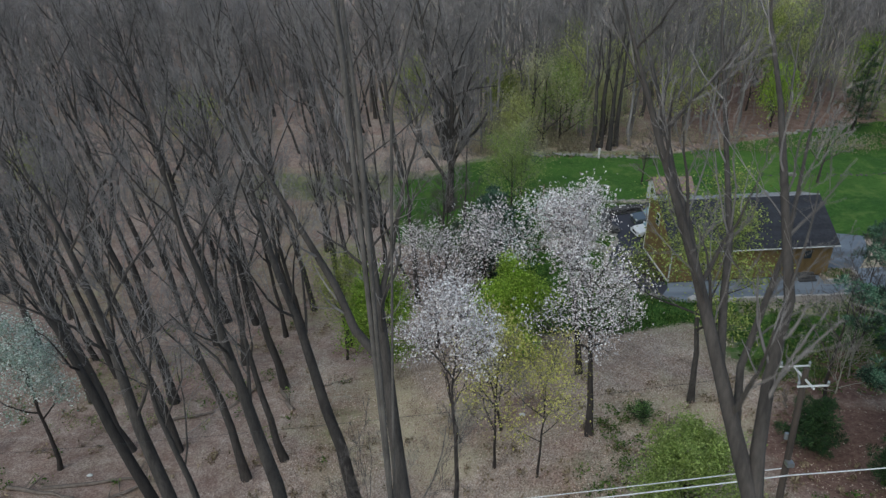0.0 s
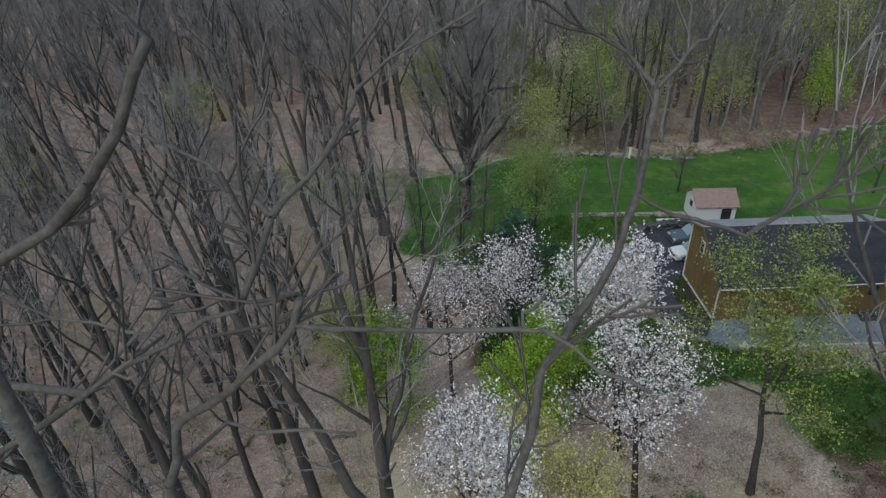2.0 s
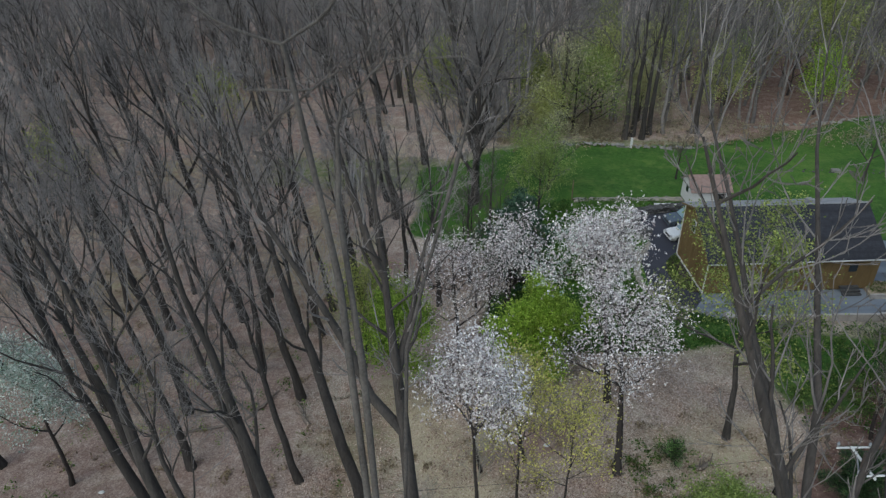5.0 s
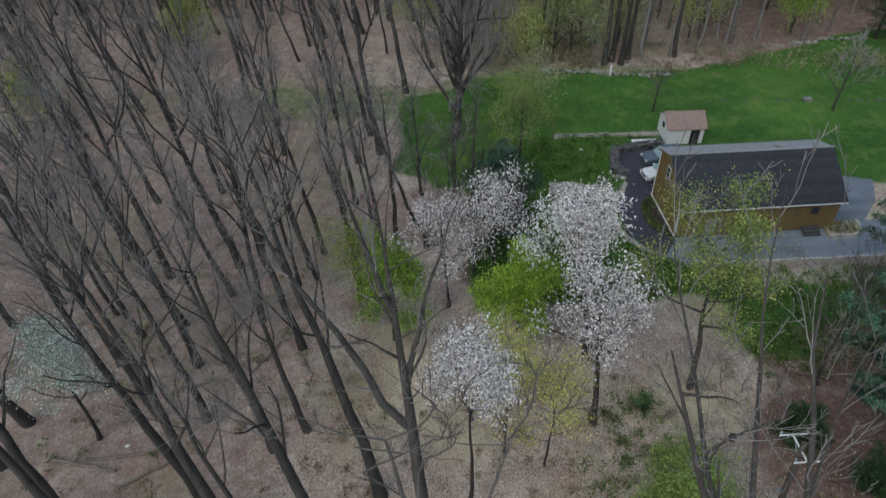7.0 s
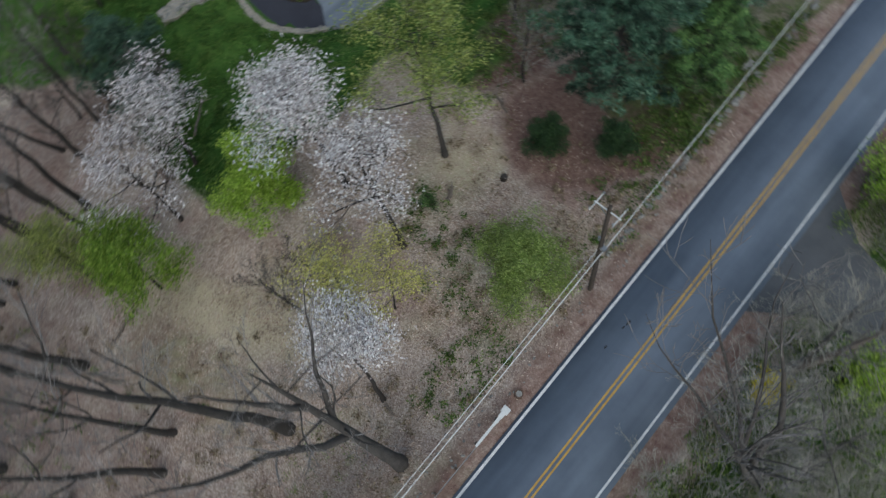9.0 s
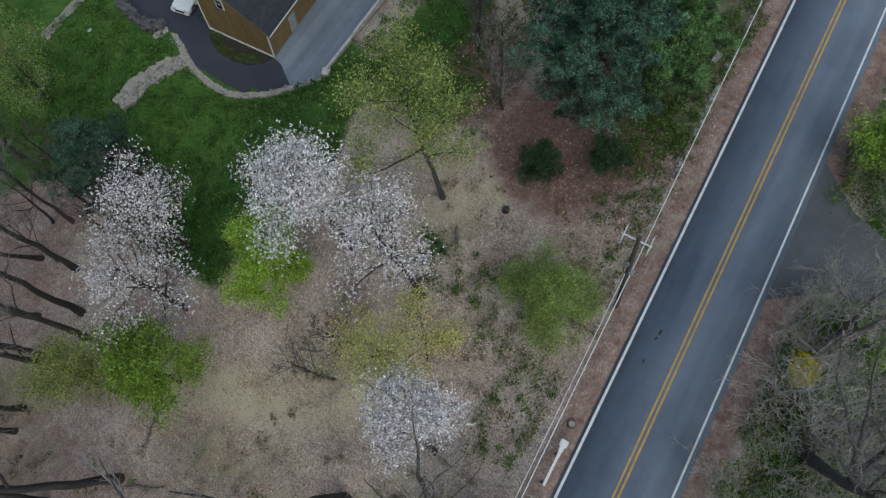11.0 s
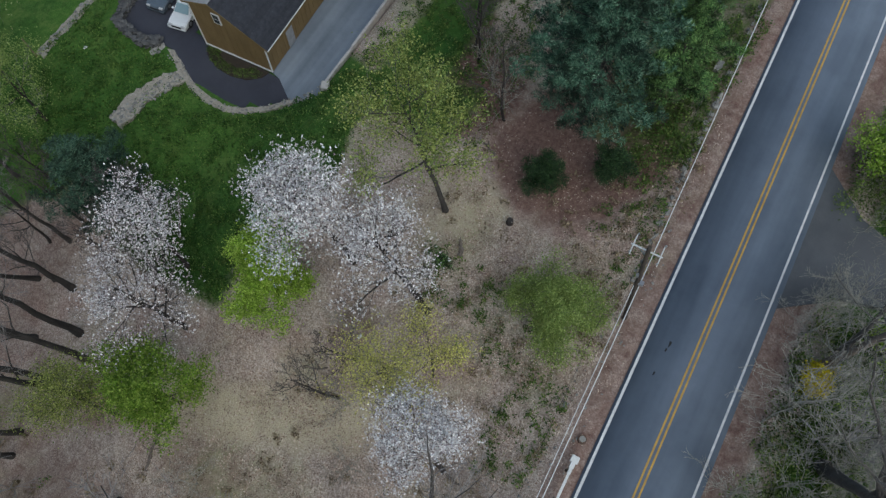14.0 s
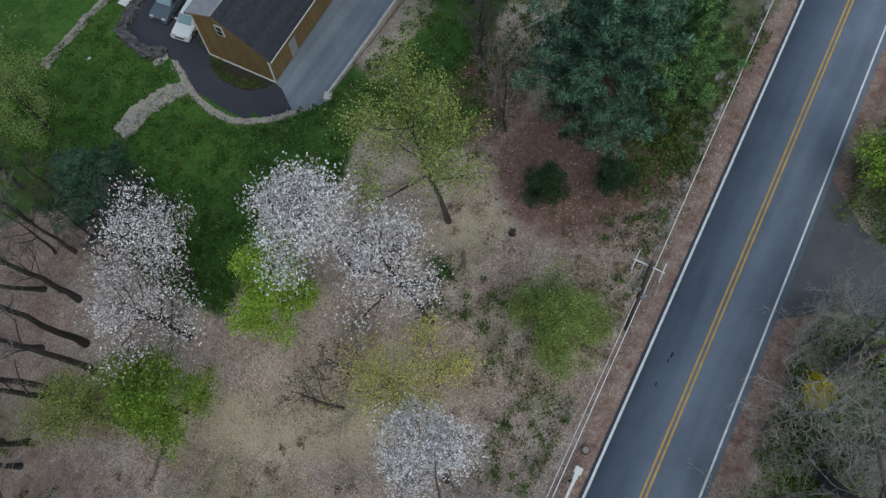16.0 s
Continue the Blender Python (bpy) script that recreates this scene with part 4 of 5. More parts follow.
def conifer(name, seed, at, H, r0, R, label, mat, dense=1.0, clear=0.12, puff=0.8, per=46, droop=-0.1, power=0.75):
    rng = np.random.default_rng(seed)
    wood, pts, rad = Tubes(), [], []
    z = np.linspace(-0.2, H, 8)
    wood.add(np.c_[rng.normal(0, 0.05, 8), rng.normal(0, 0.05, 8), z], r0 * (1 - 0.95 * np.linspace(0, 1, 8)), 7)
    k = int(H * 3.2 * dense)
    for i in range(k):
        t = clear + (0.985 - clear) * (i + rng.uniform()) / k
        a = i * 2.4 + rng.normal(0, 0.3)
        L = R * (1 - t) ** power * rng.uniform(0.5, 1.15) * min(1, (t - clear) * 6 + 0.6)
        d = unit(np.array([math.cos(a), math.sin(a), droop + 0.5 * t]))
        at_s = lambda s: np.array([0, 0, t * H]) + d * L * s + np.array([0, 0, 0.12 * L * s * s])
        wood.add(np.array([at_s(s) for s in np.linspace(0, 1, 5)]), np.linspace(0.05, 0.012, 5), 3)
        side = np.array([-math.sin(a), math.cos(a), 0])
        for s in np.arange(0.3, 1.02, 1.05 * puff / max(L, puff)):
            for sgn in (-1, 1):
                pts.append(at_s(s) + side * sgn * rng.uniform(0.05, 0.34) * L * (1.15 - s) + rng.normal(0, 0.15 * puff, 3))
                rad.append(puff * rng.uniform(0.7, 1.25))
    t = thing(name, pose(*on_ground(*at)), label, "conifer" if H > 5 else "shrub")
    part("trunk", wood.mesh("trunk", M_DARK_BARK), None, t)
    part("foliage", puff_mesh("foliage", seed, pts, rad, per, mat), None, t, kind="stuff")
    return t


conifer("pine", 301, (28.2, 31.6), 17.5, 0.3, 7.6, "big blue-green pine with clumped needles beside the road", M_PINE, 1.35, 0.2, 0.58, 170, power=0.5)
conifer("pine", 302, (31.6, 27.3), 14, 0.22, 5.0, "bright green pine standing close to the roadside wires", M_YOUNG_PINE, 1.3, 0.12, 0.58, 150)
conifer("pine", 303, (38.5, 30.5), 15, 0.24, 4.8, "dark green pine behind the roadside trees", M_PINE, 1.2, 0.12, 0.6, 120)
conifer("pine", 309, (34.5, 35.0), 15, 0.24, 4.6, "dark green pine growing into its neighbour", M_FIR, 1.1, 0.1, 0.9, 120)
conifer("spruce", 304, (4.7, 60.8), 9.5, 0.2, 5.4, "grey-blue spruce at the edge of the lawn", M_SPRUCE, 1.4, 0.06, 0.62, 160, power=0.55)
conifer("yew", 305, (21.9, 31.6), 3.6, 0.14, 2.3, "rounded dark evergreen shrub on reddish litter", M_FIR, 3.2, 0.03, 0.5, 110, 0.25, 0.5)
conifer("yew", 306, (24.4, 27.6), 3.2, 0.14, 2.3, "dark evergreen shrub in the pine's shade", M_FIR, 3.0, 0.03, 0.5, 110, 0.25, 0.5)
conifer("spruce", 307, (35.6, 46.0), 20.5, 0.28, 5.4, "tall dark spruce by the end of the drive", M_SPRUCE, 1.2, 0.22, 0.75, 130, power=0.6)
conifer("spruce", 310, (47.0, 42.0), 16, 0.25, 4.6, "tall dark spruce among the roadside trees", M_FIR, 1.0, 0.05, 0.7, 90)
conifer("spruce", 312, (64.0, 106.0), 13, 0.25, 4.0, "dark conifer at the edge of the far woods", M_FIR, 1.0, 0.05, 0.8, 40)
conifer("spruce", 313, (70.0, 101.0), 10, 0.25, 4.0, "dark conifer at the edge of the far woods", M_FIR, 1.0, 0.05, 0.8, 40)
conifer("yew", 308, (12.6, 34.6), 1.5, 0.08, 1.1, "low green shrub near the pear tree", M_YOUNG_PINE, 5, 0.03, 0.35, 40, 0.3, 0.5)
conifer("yew", 311, (6.2, 47.6), 2.2, 0.1, 1.6, "dark green shrub between the blossom trees", M_FIR, 3.6, 0.03, 0.45, 40, 0.3, 0.5)


M_STRAW = mat_leaf("pale_straw", [(0, (0.18, 0.155, 0.10)), (1, (0.42, 0.37, 0.25))], 0.3)


def undergrowth(name, seed, areas, mat, label, size, tall):
    """Low growth strewn over stretches of the plan."""
    rng = np.random.default_rng(seed)
    pts = []
    for x0, x1, y0, y1, n in areas:
        for _ in range(n):
            x, y = rng.uniform(x0, x1), rng.uniform(y0, y1)
            if abs(y - road_y(x)) < 4.3 or inside(PAD, x, y):
                continue
            r = rng.uniform(0.2, 0.8)
            for _ in range(9):
                a, q = rng.uniform(0, 6.28), r * math.sqrt(rng.uniform())
                pts.append((x + q * math.cos(a), y + q * math.sin(a), height(x, y) + rng.uniform(0, tall) * (1 - q)))
    tagged(new(name, leaf_mesh(name, seed, pts, 4, 0.12, size, mat, 0.3)), label, "undergrowth", kind="stuff")


undergrowth("undergrowth", 401, [(22, 34, 37, 44, 90), (16, 24, 22, 25, 20), (2, 9, 22.5, 26, 50), (-40, -8, 34, 60, 60), (10, 14, 30, 36, 30), (22, 45, 39, 51, 460), (27, 42, 23.2, 26, 150), (24, 31, 25, 28, 60), (8, 14, 25, 31, 30), (4, 9, 46, 50, 30), (20, 34, 23, 27, 60)], M_WEED, "low green weeds and bramble on the slope", (0.1, 0.26), 0.7)
undergrowth("dry_grass", 402, [(-12, 24, 22, 40, 160), (-40, -8, 28, 70, 160), (12, 30, 22, 26, 60), (5, 40, 92, 100, 120)], M_DRY, "tufts of dry tan grass and leaves", (0.1, 0.3), 0.4)
undergrowth("woodland_weeds", 405, [(-20, -13, 24, 29, 70), (-30, -18, 40, 52, 110), (-9, -2, 25, 30, 40)], M_THICKET, "fresh green weeds in the leaf litter", (0.06, 0.15), 0.5)
undergrowth("far_brush", 404, [(4, 20, 94.5, 104, 420), (20, 45, 95.5, 104, 160), (45, 80, 94, 100, 160)], M_STRAW, "beige brush along the edge of the far woods", (0.12, 0.3), 2.6)
undergrowth("roadside_thicket", 403, [(-4, 22.5, 1, 11.4, 1700), (28.6, 45, 3, 13.2, 760)], M_THICKET, "green thicket along the far side of the road", (0.09, 0.22), 1.5)


def brush(seed, at, H, label):
    """A leafless many-stemmed shrub."""
    sk = Skeleton(seed, H, 0.07, 0.04, 12, (0, 0), 46, 0.66, (4, 3, 2), 0.02, 0.5, fine=1.3, up=0.06)
    return tree("bare_shrub", sk, on_ground(*at), label, "shrub", bark=M_PALE_TWIG, twig=M_PALE_TWIG, group="bare shrubs by the road")


for seed, at, H, r, lean in ((531, (19.4, 9.3), 13.5, 0.24, (0.03, 0.1)), (532, (15.6, 5.2), 13.0, 0.22, (-0.05, 0.15)), (533, (29.8, 7.6), 12.0, 0.2, (-0.08, 0.12)), (534, (10.6, 4.0), 12.0, 0.2, (0.0, 0.16))):
    sk = Skeleton(seed, H, r, 0.3, 11, lean, 38, 0.42, (5, 4, 3), 0.012, 0.45, leader=0.8, fine=1.3, up=0.08)
    tree("bare_tree", sk, on_ground(*at), "spreading bare tree with pale grey twigs", bark=M_LICHEN, twig=M_PALE_TWIG, group="bare trees by the lane")

rng_b = random.Random(8)
shrub_a = brush(501, (10, 9.5), 5.0, "pale grey leafless shrub beside the road")
shrub_b = brush(502, (14, 8), 6.0, "pale grey leafless shrub beside the road")
for i in range(66):
    x, y = rng_b.uniform(0, 36), rng_b.uniform(2.0, 12.0)
    if 23.4 < x < 28.6:
        continue
    copy_thing((shrub_a, shrub_b)[i % 2], pose(*on_ground(x, y), rng_b.uniform(-8, 8), rng_b.uniform(-8, 8), rng_b.uniform(0, 360)) @ Matrix.Scale(rng_b.uniform(0.55, 1.15), 4))
for i, (x, y, s) in enumerate(((1.0, 35.5, 0.7), (-2.5, 33, 0.6), (26.5, 37.5, 0.9), (28.5, 39.5, 0.8), (5.5, 37.8, 0.7), (-9, 42, 0.7))):
    copy_thing((shrub_a, shrub_b)[i % 2], pose(*on_ground(x, y), 0, 0, 70 * i) @ Matrix.Scale(s, 4))
leafy("flowering_shrub", 520, (17.0, 10.2), 2.3, 0.05, "bright yellow forsythia in the roadside thicket", M_GOLD, 22, 0.2, (0.08, 0.2), "blossom", clear=0.05, limbs=10, rise=50, spread=0.5, kids=(4, 3), category="shrub")
leafy("leafing_shrub", 521, (21.0, 6.8), 4.5, 0.08, "bright green leafing shrub beside the road", M_LIME, 5, 0.35, (0.12, 0.26), clear=0.05, limbs=14, rise=45, spread=0.5, kids=(5, 4), category="shrub")
leafy("leafing_shrub", 522, (33.2, 11.6), 5.5, 0.08, "bright green leafing shrub beside the road", M_LIME, 14, 0.4, (0.12, 0.28), clear=0.05, limbs=14, rise=45, spread=0.5, kids=(5, 4), category="shrub")


def strew(name, seed, n, area, keep, mat, label, size, flat, tall, category):
    """Single leaves or blades lying over a stretch of the ground."""
    rng = np.random.default_rng(seed)
    pts = []
    while len(pts) < n:
        x, y = rng.uniform(area[0], area[1]), rng.uniform(area[2], area[3])
        if keep(x, y, rng.uniform()):
            pts.append((x, y, height(x, y) + 0.03 + rng.uniform(0, tall)))
    tagged(new(name, leaf_mesh(name, seed, pts, 2, 0.12, size, mat, flat, 0.6)), label, category, kind="stuff")


off_road = lambda x, y: abs(y - road_y(x)) > 4.2 and not inside(PAD, 24 + (x - 24) * 0.9, 60 + (y - 60) * 0.9)
M_LEAF_PALE = mat_leaf("pale_fallen_leaves", [(0, (0.19, 0.115, 0.085)), (0.4, (0.38, 0.27, 0.21)), (0.8, (0.56, 0.45, 0.36)), (1, (0.74, 0.64, 0.55))], 0.1)
M_BLADE = mat_leaf("grass_blades", [(0, (0.025, 0.07, 0.012)), (0.6, (0.075, 0.16, 0.03)), (1, (0.2, 0.28, 0.07))], 0.3)
strew("fallen_leaves", 701, 60000, (-16, 34, 20.5, 48), lambda x, y, u: off_road(x, y) and lawn_share(x, y) < 0.5 and u * (1 + 7 * (soil_shade_share(x, y) > 0.4)) < 0.35 + 0.65 * smooth_step(-0.25, 0.25, noise.noise((x * 0.4, y * 0.4, 2))), M_LEAF_PALE, "pale brown fallen leaves on the slope", (0.07, 0.17), 1.6, 0.03, "leaves")
strew("grass_tufts", 702, 34000, (2, 24, 44, 76), lambda x, y, u: off_road(x, y) and lawn_share(x, y) > 0.4 and u < 0.3 + 0.7 * smooth_step(-0.2, 0.3, noise.noise((x * 0.7, y * 0.7, 5))), M_BLADE, "tufts of green lawn grass", (0.08, 0.24), 0.0, 0.12, "grass")

for seed, x, y, H, lean in ((551, 1.2, 36.2, 8.0, (-0.2, 0.25)), (552, 3.9, 36.4, 7.0, (-0.2, 0.25)), (560, 2.2, 63.4, 9, (-0.05, 0.0)), (561, -0.6, 65.2, 10, (0, 0)), (562, 3.6, 66.8, 9, (-0.05, 0.05)), (563, 0.6, 68.6, 10, (0, 0)), (564, 5.8, 58.2, 7, (0.05, 0)), (565, -3.0, 63.0, 9, (0, 0.05)), (566, 1.0, 58.8, 8, (0, 0)), (553, 25.6, 36.9, 10, (0.0, 0.05)), (557, 29.5, 41.5, 10, (0.0, 0.0)), (558, 3.6, 57.0, 9, (0.05, 0.05)), (559, 2.0, 55.0, 8, (0.05, 0.1)), (554, 30.5, 42.5, 7.0, (0.05, 0.0)), (555, 33.5, 44.0, 7.0, (0.0, 0.0)), (556, 25.0, 66.0 + 16, 6.0, (0, 0))):
    sk = Skeleton(seed, H, 0.12, 0.3, 10, lean, 45, 0.36, (5, 4, 3), 0.02, split=True)
    tree("bare_sapling", sk, on_ground(x, y), "slender dark leafless sapling among the litter", bark=M_DARK_BARK, twig=M_CHERRY_TWIG, group="bare saplings")


# ---------------------------------------------------------------- stones
def rock_mesh(seed, name="stone", mat=None):
    rng = random.Random(seed)
    bm = bmesh.new()
    bmesh.ops.create_icosphere(bm, subdivisions=1, radius=0.5)
    for v in bm.verts:
        v.co *= rng.uniform(0.75, 1.15)
        v.co.z *= 0.7
    me = bpy.data.meshes.new(name)
    bm.to_mesh(me)
    bm.free()
    me.materials.append(mat or M_STONE)
    return me


ROCKS = [rock_mesh(i) for i in range(5)]
M_STONE_DARK = mat_grain("dark_wall_stone", (0.03, 0.03, 0.032), (0.12, 0.117, 0.115), 2.5, 0.9, bumpy=0.6, vary=0.3)
DARK_ROCKS = [rock_mesh(10 + i, "stone", M_STONE_DARK) for i in range(4)]


def stone(meshes, rng, parent, x, y, z, s, flat=1.0):
    ob = new("stone", rng.choice(meshes))
    ob.parent = parent
    ob.matrix_basis = pose(x, y, z, rng.uniform(-20, 20), rng.uniform(-20, 20), rng.uniform(0, 360)) @ Matrix.Diagonal((s * rng.uniform(0.8, 1.4), s * rng.uniform(0.7, 1.1), s * flat * rng.uniform(0.7, 1.1), 1))
    return ob


def along(points, step):
    for (x1, y1), (x2, y2) in zip(points, points[1:]):
        d = math.hypot(x2 - x1, y2 - y1)
        n = max(1, round(d / step))
        for i in range(n):
            yield x1 + (x2 - x1) * i / n, y1 + (y2 - y1) * i / n, -(y2 - y1) / d, (x2 - x1) / d


# ---------------------------------------------------------------- drive and parking
DRIVE_Z = -5.5


def rough(pts, amount, seed=4):
    """The same outline with worn, uneven edges."""
    rng = random.Random(seed)
    return [(x + rng.uniform(-amount, amount), y + rng.uniform(-amount, amount)) for x, y, _, _ in along(pts + pts[:1], 0.35)]


def flat_poly(name, pts, z, mat, parent=None, label="", thick=0.12):
    bm = prism(pts, (z - thick, z), "z")
    return part(name, bm, mat, parent, label)


CURVE = [(19.3, 53.8), (18.3, 54.9), (16.9, 56.8), (16.3, 58.3), (16.3, 60.2), (16.6, 61.8), (17.1, 63.1), (17.9, 64.6), (18.5, 65.8)]
drive = tagged(flat_poly("driveway", CURVE + [(18.5, 67.3), (17.8, 68.6), (18.5, 71.8), (24, 73.1), (30, 73.6), (31, 66), (21.0, 65.5), (20.9, 56.2)], DRIVE_Z, M_DRIVE), "dark sealed asphalt drive curving round the house", "driveway", kind="structure")
front = tagged(flat_poly("driveway", [(20.2, 52.9), (19.3, 53.8), (20.9, 56.2), (21.2, 57.4), (37, 59.5), (50, 60.5), (50, 53.4), (34, 52.3), (21.8, 52.2)], DRIVE_Z + 0.006, M_DRIVE_OLD), "worn pale grey asphalt drive along the house", "driveway", kind="structure")
edging = tagged(part("stone_edging", boxed((0.5, 0.4, 0.3), (16.25, 59.3, DRIVE_Z - 0.1)), M_STONE, None), "rough grey stone edging round the drive", "edging", kind="structure")
rim = [(x - 0.62 * (20.6 - x) / max(0.1, math.hypot(20.6 - x, 59.5 - y)), y - 0.62 * (59.5 - y) / max(0.1, math.hypot(20.6 - x, 59.5 - y))) for x, y in CURVE]
rim_part = part("gravel_rim", prism(rough(CURVE + rim[::-1], 0.06, 9), (DRIVE_Z - 0.3, DRIVE_Z + 0.05), "z"), M_GRAVEL, edging, "pale gravel rim")
for v in rim_part.data.vertices:
    if v.co.z > DRIVE_Z:
        v.co.z = max(DRIVE_Z + 0.03, max(height(v.co.x + a, v.co.y + b) for a in (-0.4, 0.4) for b in (-0.4, 0.4)) + 0.05)
rs = random.Random(3)
for x, y, nx, ny in along([(21.5, 51.7), (20.2, 52.9)] + CURVE, 0.27):
    for off in (0.1, 0.35, 0.6):
        if off < 0.5 or rs.random() < 0.6:
            s = rs.uniform(0.12, 0.3)
            stone(ROCKS, rs, edging, x - abs(nx) * off * (1 if x < 21 else 0) + rs.uniform(-0.1, 0.1), y - abs(ny) * off * (1 if y < 58 else -1) + rs.uniform(-0.1, 0.1), max(DRIVE_Z, height(x - 0.6, y - 0.6 * (y < 58))) + rs.uniform(-0.05, 0.1), s)
wall_kerb = thing("retaining_kerb", pose(0, 0, 0), "pale concrete retaining kerb along the drive", "kerb", kind="structure")
kx = [(21.9, 51.9), (26, 52.0), (30, 52.15), (34, 52.3), (38, 52.55), (42, 52.8), (46, 53.1), (50, 53.4)]
for (x1, y1), (x2, y2) in zip(kx, kx[1:]):
    L = math.hypot(x2 - x1, y2 - y1)
    a = math.degrees(math.atan2(y2 - y1, x2 - x1))
    part("kerb_length", boxed((L - 0.02, 0.22, 2.1), ((x1 + x2) / 2, (y1 + y2) / 2 - 0.1, -4.95 + 0.02 * (x1 - 22)), (0, 0, a), 0.03), M_CONCRETE, wall_kerb)
t = thing("boulder", pose(21.55, 51.55, height(21.5, 51.5)), "squarish pale boulder at the end of the kerb", "rock")
part("block", boxed((0.75, 0.7, 0.6), (0, 0, 0.2), (6, -5, 25), 0.12), M_CONCRETE, t)
parking_wall = tagged(part("parking_wall", boxed((0.5, 3.2, 0.5), (17.9, 70.2, DRIVE_Z + 0.1), (0, 0, -12)), M_STONE_DARK, None), "low dark dry-stone wall round the parking place", "wall", kind="structure")
for x, y, nx, ny in along([(18.4, 67.3), (17.6, 68.5), (18.2, 72.0), (24.0, 73.5)], 0.34):
    for lay in range(3):
        for side in (-0.22, 0.22):
            stone(DARK_ROCKS, rs, parking_wall, x + nx * side + rs.uniform(-0.1, 0.1), y + ny * side + rs.uniform(-0.1, 0.1), DRIVE_Z + 0.12 + 0.25 * lay, rs.uniform(0.5, 0.8), 0.5)
for x, y, s in ((17.9, 67.5, 0.9), (17.4, 67.3, 0.7), (18.3, 67.1, 0.7), (17.6, 66.9, 0.6)):
    stone(ROCKS, rs, parking_wall, x, y, height(x, y) + 0.1, s, 0.5)
path = tagged(flat_poly("gravel_path", rough([(16.7, 62.7), (17.0, 64.0), (16.0, 64.9), (14.2, 65.6), (12.2, 66.1), (10.3, 65.9), (10.0, 64.6), (11.6, 64.2), (13.6, 64.1), (15.2, 63.5)], 0.16), -5.33, M_GRAVEL, thick=0.9), "pale gravel path across the lawn", "path", kind="structure")
for i in range(150):
    x = rs.uniform(10.3, 16.8)
    stone(ROCKS, rs, path, x, 65.3 - 0.28 * (x - 10.3) + rs.uniform(-0.6, 0.8), -5.36 + rs.uniform(-0.02, 0.06), rs.uniform(0.12, 0.34))
walkway = tagged(flat_poly("stone_walk", rough([(12, 75.4), (24.4, 76.0), (24.4, 76.8), (12, 76.3)], 0.12), -5.78, M_GRAVEL, thick=0.9), "narrow pale stone walk across the far lawn", "path", kind="structure")
for i in range(44):
    x = 12.2 + i * 0.28
    stone(ROCKS, rs, walkway, x, 75.85 + 0.05 * (x - 12) + rs.uniform(-0.35, 0.35), -5.74, rs.uniform(0.25, 0.5), 0.5)
for i, (x0, y0, x1, y1, n) in enumerate(((10.5, 92.9, 30, 92.2, 60), (32, 84.4, 58, 85.2, 46), (40, 101, 62, 106, 40))):
    w = tagged(part("field_wall", boxed((1.0, 0.6, 0.5), ((x0 + x1) / 2, (y0 + y1) / 2, height((x0 + x1) / 2, (y0 + y1) / 2) + 0.1)), M_STONE, None), "tumbled grey fieldstone wall at the lawn's edge", "wall", kind="structure")
    for k in range(n):
        u = (k + rs.random()) / n
        x, y = x0 + (x1 - x0) * u, y0 + (y1 - y0) * u + rs.uniform(-0.4, 0.4)
        stone(DARK_ROCKS if i == 1 else ROCKS, rs, w, x, y, height(x, y) + rs.uniform(0.0, 0.1 if i == 1 else 0.35), rs.uniform(0.2, 0.45) if i == 1 else rs.uniform(0.35, 0.8), 0.8)
road_wall = tagged(part("roadside_wall", boxed((1.0, 0.5, 0.35), (36, 24.6, height(36, 24.6) + 0.05)), M_STONE, None), "broken fieldstone wall beside the road", "wall", kind="structure")
for k in range(95):
    x = rs.uniform(17, 44)
    y = road_y(x) + 5.5 + rs.uniform(-0.15, 0.15)
    stone(ROCKS, rs, road_wall, x, y, height(x, y) + rs.uniform(-0.05, 0.15), rs.uniform(0.3, 0.55))
rubble = tagged(part("roadside_stones", boxed((0.4, 0.3, 0.25), (8, 22.5, height(8, 22.5))), M_STONE, None), "loose pale stones along the road bank", "stones", kind="structure")
for k in range(90):
    x = rs.uniform(-4, 22)
    y = road_y(x) + rs.uniform(4.2, 6.4)
    stone(ROCKS, rs, rubble, x, y, height(x, y) + 0.02, rs.uniform(0.08, 0.26))

# ---------------------------------------------------------------- house
H_AT = pose(21.1, 57.0, -5.35, 0, 0, 5.2)
HL, HW = 15.6, 6.7
RIDGE_Y, RIDGE_Z, EAVE_S, EAVE_N = 4.3, 6.25, 3.55, 5.45


